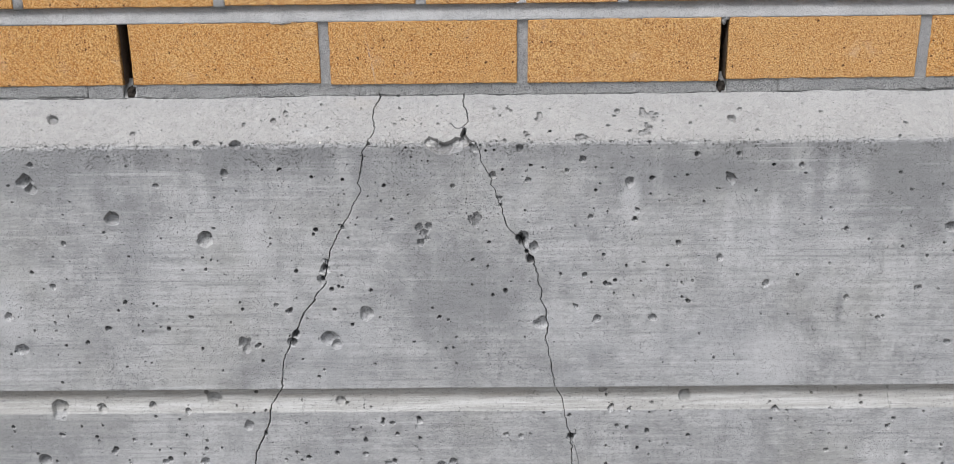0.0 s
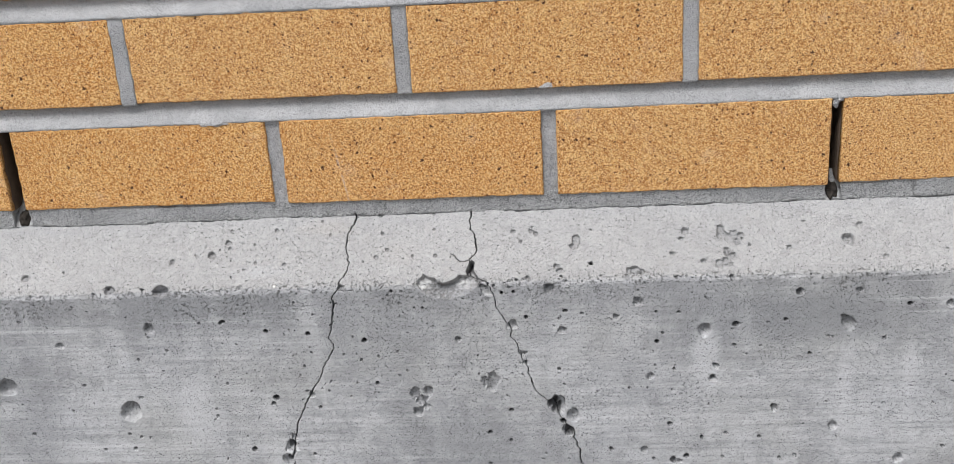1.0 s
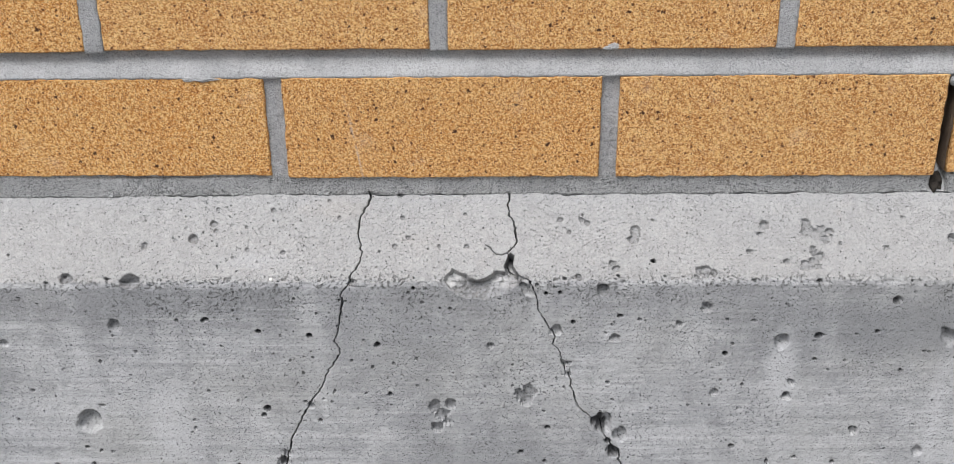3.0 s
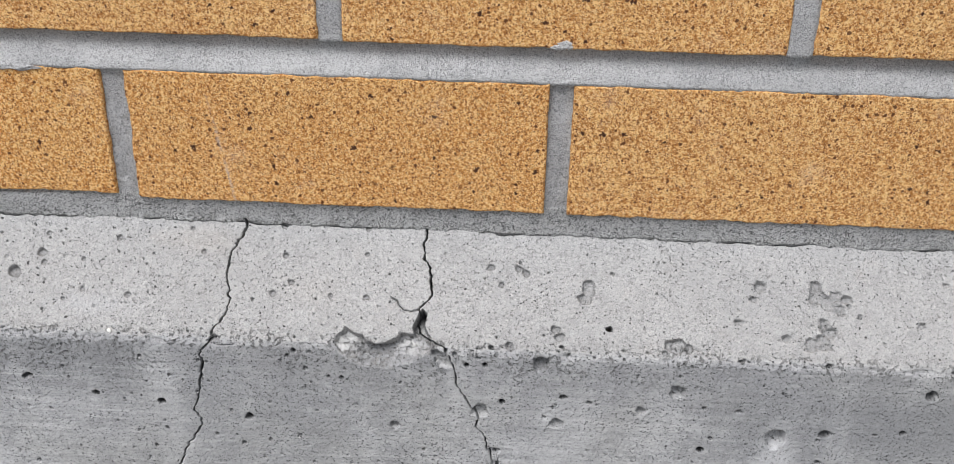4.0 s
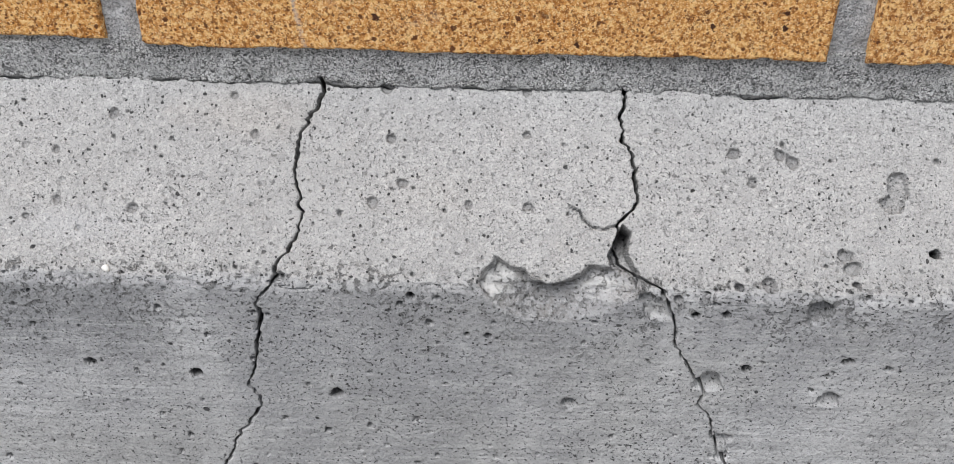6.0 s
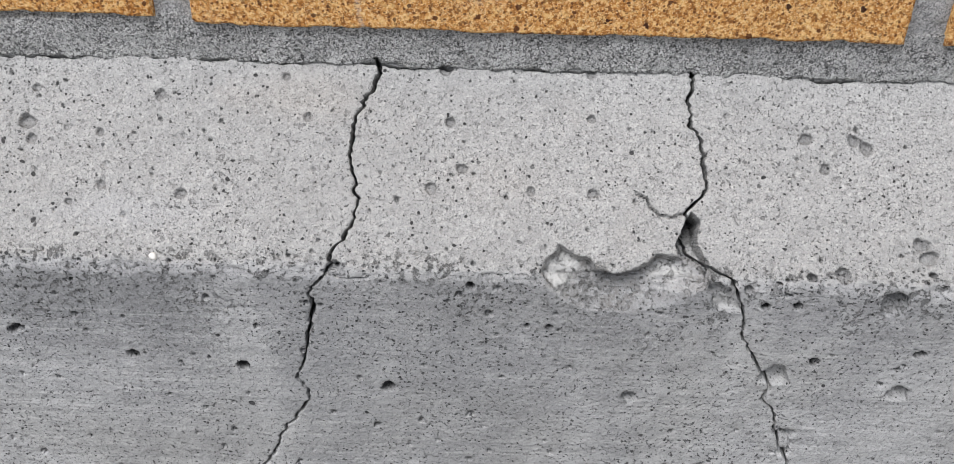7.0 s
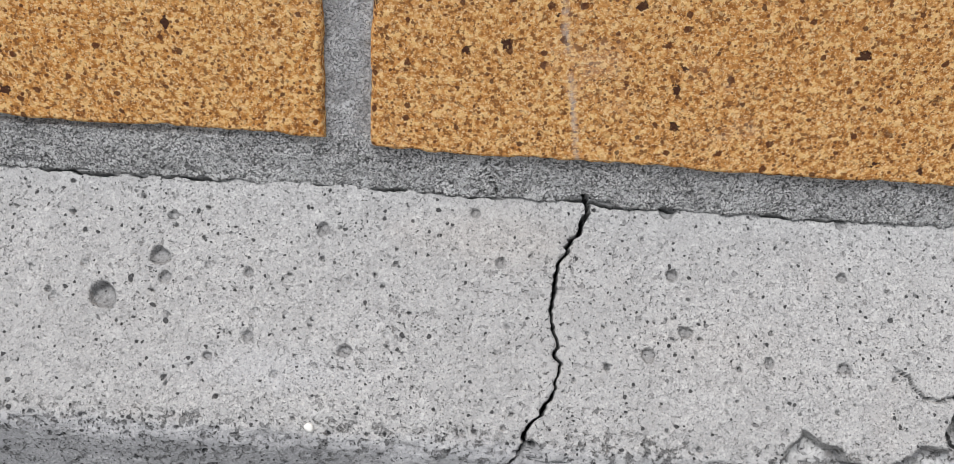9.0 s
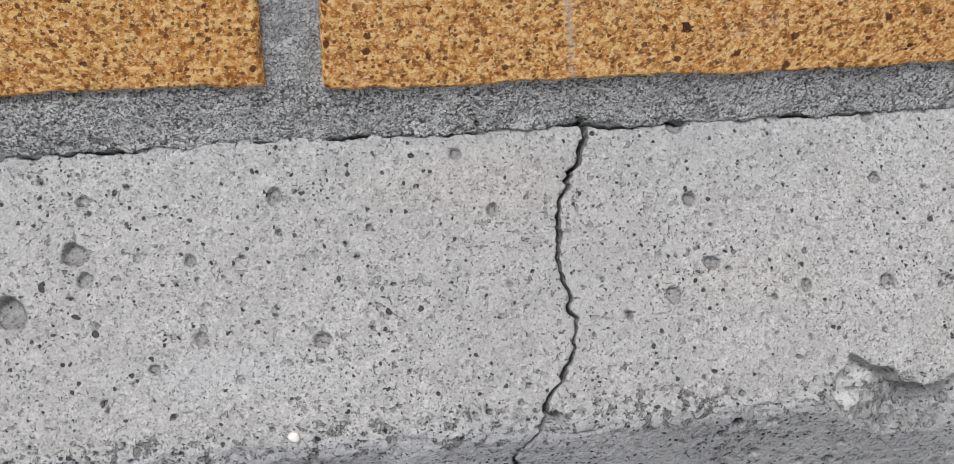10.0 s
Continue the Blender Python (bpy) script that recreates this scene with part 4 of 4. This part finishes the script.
COURSES, SIDE = 11, 6
bottom_left = {-1: (-0.4855, 0.2305), 0: (-0.2420, 0.2312), 1: (0.0012, 0.2293), 2: (0.2430, 0.2335), 3: (0.4860, 0.2300)}
BED_OFF = {0: 0.0002, 1: -0.0019, 2: -0.0023}   # how the lowest bricks sit on their bed
spare = [brick_mesh(400 + k, BRICK_L, BRICK_H, 0.012) for k in range(5)]
for c in range(COURSES):
    z = BRICK_Z + c * COURSE
    shift = 0.0005 if c % 2 == 0 else 0.1210
    ends = []
    for k in range(-SIDE - 1, SIDE + 5):
        x, length = shift + (k - 1) * PITCH, BRICK_L
        if c == 0 and k in bottom_left:
            x, length = bottom_left[k]
        near = c < 3 and -2 < k < 5
        me = brick_mesh(c * 40 + k + 20, length, BRICK_H - (BED_OFF.get(k, 0) if c == 0 else 0), 0.0022 if c == 0 and 0 <= k <= 2 else 0.004) if near else spare[(k * 3 + c * 2) % 5]
        ob = new("brick", me)
        ob.parent = wall
        ob.location = (x, 0.0004 * math.sin(k * 5.1 + c * 2.3), z + (BED_OFF.get(k, 0) if c == 0 else 0.0005 * math.sin(k * 3.7 + c)))
        ends.append((x, x + (length if near or (c == 0 and k in bottom_left) else BRICK_L), k))
    for (_, x0, k), (x1, _, _) in zip(ends, ends[1:]):
        if c == 0 and k % 3 == 2:
            continue        # open weep slots
        near = c < 2 and -2 < k < 5
        d = 0.0008 if near and c == 0 else 0.002 if near else 0.006
        recess = (0.0026 if c == 0 else 0.0012) + 0.0006 * math.sin(k * 2.1 + c)
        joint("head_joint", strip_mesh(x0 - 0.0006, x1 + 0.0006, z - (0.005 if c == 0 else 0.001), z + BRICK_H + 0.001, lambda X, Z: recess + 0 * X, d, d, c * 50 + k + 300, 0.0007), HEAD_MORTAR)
    if c > 0:
        # struck joint: flush below, set back under the brick above
        lo, hi = z - COURSE + BRICK_H - 0.0006, z + 0.0012
        struck = lambda X, Z: 0.0001 + 0.0105 * np.clip((Z - lo) / (hi - lo), 0, 1) ** 1.3
        d = 0.0016 if c == 1 else 0.0025 if c == 2 else 0.008
        joint("bed_joint", strip_mesh(-0.55 if c < 3 else -1.9, 0.95 if c < 3 else 2.4, lo, hi, struck, d, min(d, 0.003), 700 + c, 0.0007), MORTAR)
        if c < 3:
            joint("bed_joint", strip_mesh(-1.9, -0.551, lo, hi, struck, 0.01, 0.004, 720 + c, 0.0006), MORTAR)
            joint("bed_joint", strip_mesh(0.951, 2.4, lo, hi, struck, 0.01, 0.004, 740 + c, 0.0006), MORTAR)
# the bedding mortar on the ledge
def bedding(X, Z):
    y = 0.0016 + 0.0004 * np.clip((BRICK_Z - Z) / 0.02, 0, 1) + 0.0005 * rough(X, Z * 0, 0.03, 3, 881)
    lip = 0.0016 + 0.0004 * 0.9 - FOOT + 0.0005 * rough(X, Z * 0, 0.03, 3, 881)
    foot = TOP + lip * (TOP - EDGE) / (FACE + FOOT) + 0.0008 * rough(X, Z * 0, 0.006, 4, 871, 0.65)
    # a gap where the mortar has let go of the ledge, and the feet of the weep slots
    open_by = 0.0007 * np.clip(0.15 + 1.1 * rough(X, X * 0, 0.016, 4, 91, 0.6), -0.5, 1.1)
    y = y - 0.0011 * np.clip(rough(X, Z, 0.004, 3, 861) - 0.1, 0, 1) * np.clip(1 - (Z - TOP) / 0.005, 0, 1)
    # a hair crack across the bed
    y = y + 0.0020 * np.clip(1.3 - np.abs(X - 0.0325 - 0.4 * np.clip(0.612 - Z, 0, 1) - 0.0007 * rough(Z, Z * 0, 0.004, 3, 863)) / 0.0003, 0, 1)
    y = y + 0.016 * np.clip((foot + open_by - Z) / 0.0004, 0, 1)
    y = y + 0.0014 * np.clip((Z - BRICK_Z + 0.0022) / 0.0006, 0, 1) * np.clip(0.2 + 1.6 * grain(X / 0.12, X * 0, 95), 0, 1.4) * np.clip((np.minimum(np.abs(X + 0.006), np.abs(X - 0.2365)) - 0.006) / 0.002, 0, 1)
    for slot, half in ((-0.2485, 0.0080), (0.4813, 0.0064)):
        y = y + 0.08 * np.clip((half - np.abs(X - slot) + 0.0008 * grain(Z / 0.003, Z * 0, 97)) / 0.0008, 0, 1) * np.clip((Z - 0.6035) / 0.001, 0, 1)
    return y


joint("bed_joint", strip_mesh(-0.30, 0.55, 0.590, BRICK_Z + 0.001, bedding, 0.0008, 0.0004, 800, 0.0006), BED_MORTAR)
joint("bed_joint", strip_mesh(-1.9, -0.3005, 0.590, BRICK_Z + 0.001, bedding, 0.004, 0.002, 800, 0.0006), BED_MORTAR)
joint("bed_joint", strip_mesh(0.5505, 2.4, 0.590, BRICK_Z + 0.001, bedding, 0.004, 0.002, 800, 0.0006), BED_MORTAR)
# inner leaf behind the cavity
bm = bmesh.new()
bmesh.ops.create_cube(bm, size=1, matrix=Matrix.Translation((0.25, 0.20, 1.145)) @ Matrix.Diagonal((4.3, 0.10, 1.15, 1)))
part("inner_leaf", bm, CONCRETE, wall)


def splash(x, z, wide, high, thick, seed, y=0.0):
    """A dried splash of mortar on the bricks."""
    bm = bmesh.new()
    bmesh.ops.create_icosphere(bm, subdivisions=4, radius=1)
    for p in bm.verts:
        n = 1 + 0.45 * noise.noise(p.co * 1.6 + Vector((seed, 0, 0))) + 0.25 * noise.noise(p.co * 4 + Vector((0, seed, 0)))
        p.co = Vector((p.co.x * wide * n, p.co.y * thick * n, p.co.z * high * n))
    for f in bm.faces:
        f.smooth = True
    ob = part("mortar_splash", bm, MORTAR, wall, "dried grey mortar splash on the brick")
    ob.location = (x, y, z)


splash(0.237, 0.7167, 0.0042, 0.0022, 0.0012, 3)
splash(0.2335, 0.7155, 0.003, 0.0012, 0.0012, 5)
splash(-0.053, 0.6943, 0.009, 0.0016, 0.0013, 8)
splash(-0.062, 0.6947, 0.006, 0.0022, 0.0012, 9)
splash(0.4796, 0.6907, 0.0034, 0.005, 0.006, 12, 0.006)
splash(0.4823, 0.6936, 0.0040, 0.003, 0.006, 15, 0.005)


def slot_shade(x, seed):
    """A dark lump added for the shade at the foot of a weep slot."""
    m = Nodes("shade_brown")
    m.relief((m.noise(500), 0.003))
    m.done(m.mix(m.noise(260, 4), (0.018, 0.015, 0.012), (0.06, 0.05, 0.042)), 0.9)
    bm = bmesh.new()
    bmesh.ops.create_icosphere(bm, subdivisions=4, radius=1)
    for p in bm.verts:
        n = 1 + 0.3 * noise.noise(p.co * 2.2 + Vector((seed, 0, 0)))
        p.co = Vector((p.co.x * 0.0068 * n, p.co.y * 0.013 * n, p.co.z * 0.0085 * n))
    ob = part("weep_shade", bm, m.mat, wall, "dark lump added to shade the weep slot")
    ob.location = (x, 0.0150, 0.6070)


def slot_lining(x, seed, side):
    """A dark brown sheet added over a brick end to shade a weep slot."""
    ys, zs = np.linspace(0.003, 0.095, 40), np.linspace(0.6955, 0.619, 44)
    Y, Z = np.meshgrid(ys, zs)
    X = x - side * (0.0007 + 0.0005 * np.clip(1 + rough(Y, Z, 0.012, 3, seed), 0.2, 2))
    Y = Y + 0.0012 * rough(Z, Z * 0, 0.008, 3, seed + 3) * (Y < 0.004)
    m = Nodes("lining_brown")
    m.relief((m.noise(600), 0.002))
    m.done(m.mix(m.noise(120, 4), (0.10, 0.072, 0.052), (0.24, 0.175, 0.125)), 0.9)
    front = np.stack((X, Y, Z), -1)
    back = np.stack((X * 0 + x + side * 0.001, Y, Z), -1)
    ob = sheet("mortar_smear", np.concatenate((front, back[:, ::-1]), 1), m.mat)
    ob.parent = wall
    tagged(ob, "dark brown sheet added to shade the weep slot")


slot_lining(-0.2550, 3, -1)
slot_lining(-0.2420, 5, 1)
slot_lining(0.4765, 7, -1)
slot_lining(0.4860, 9, 1)
slot_shade(-0.2485, 2)
slot_shade(0.4813, 6)
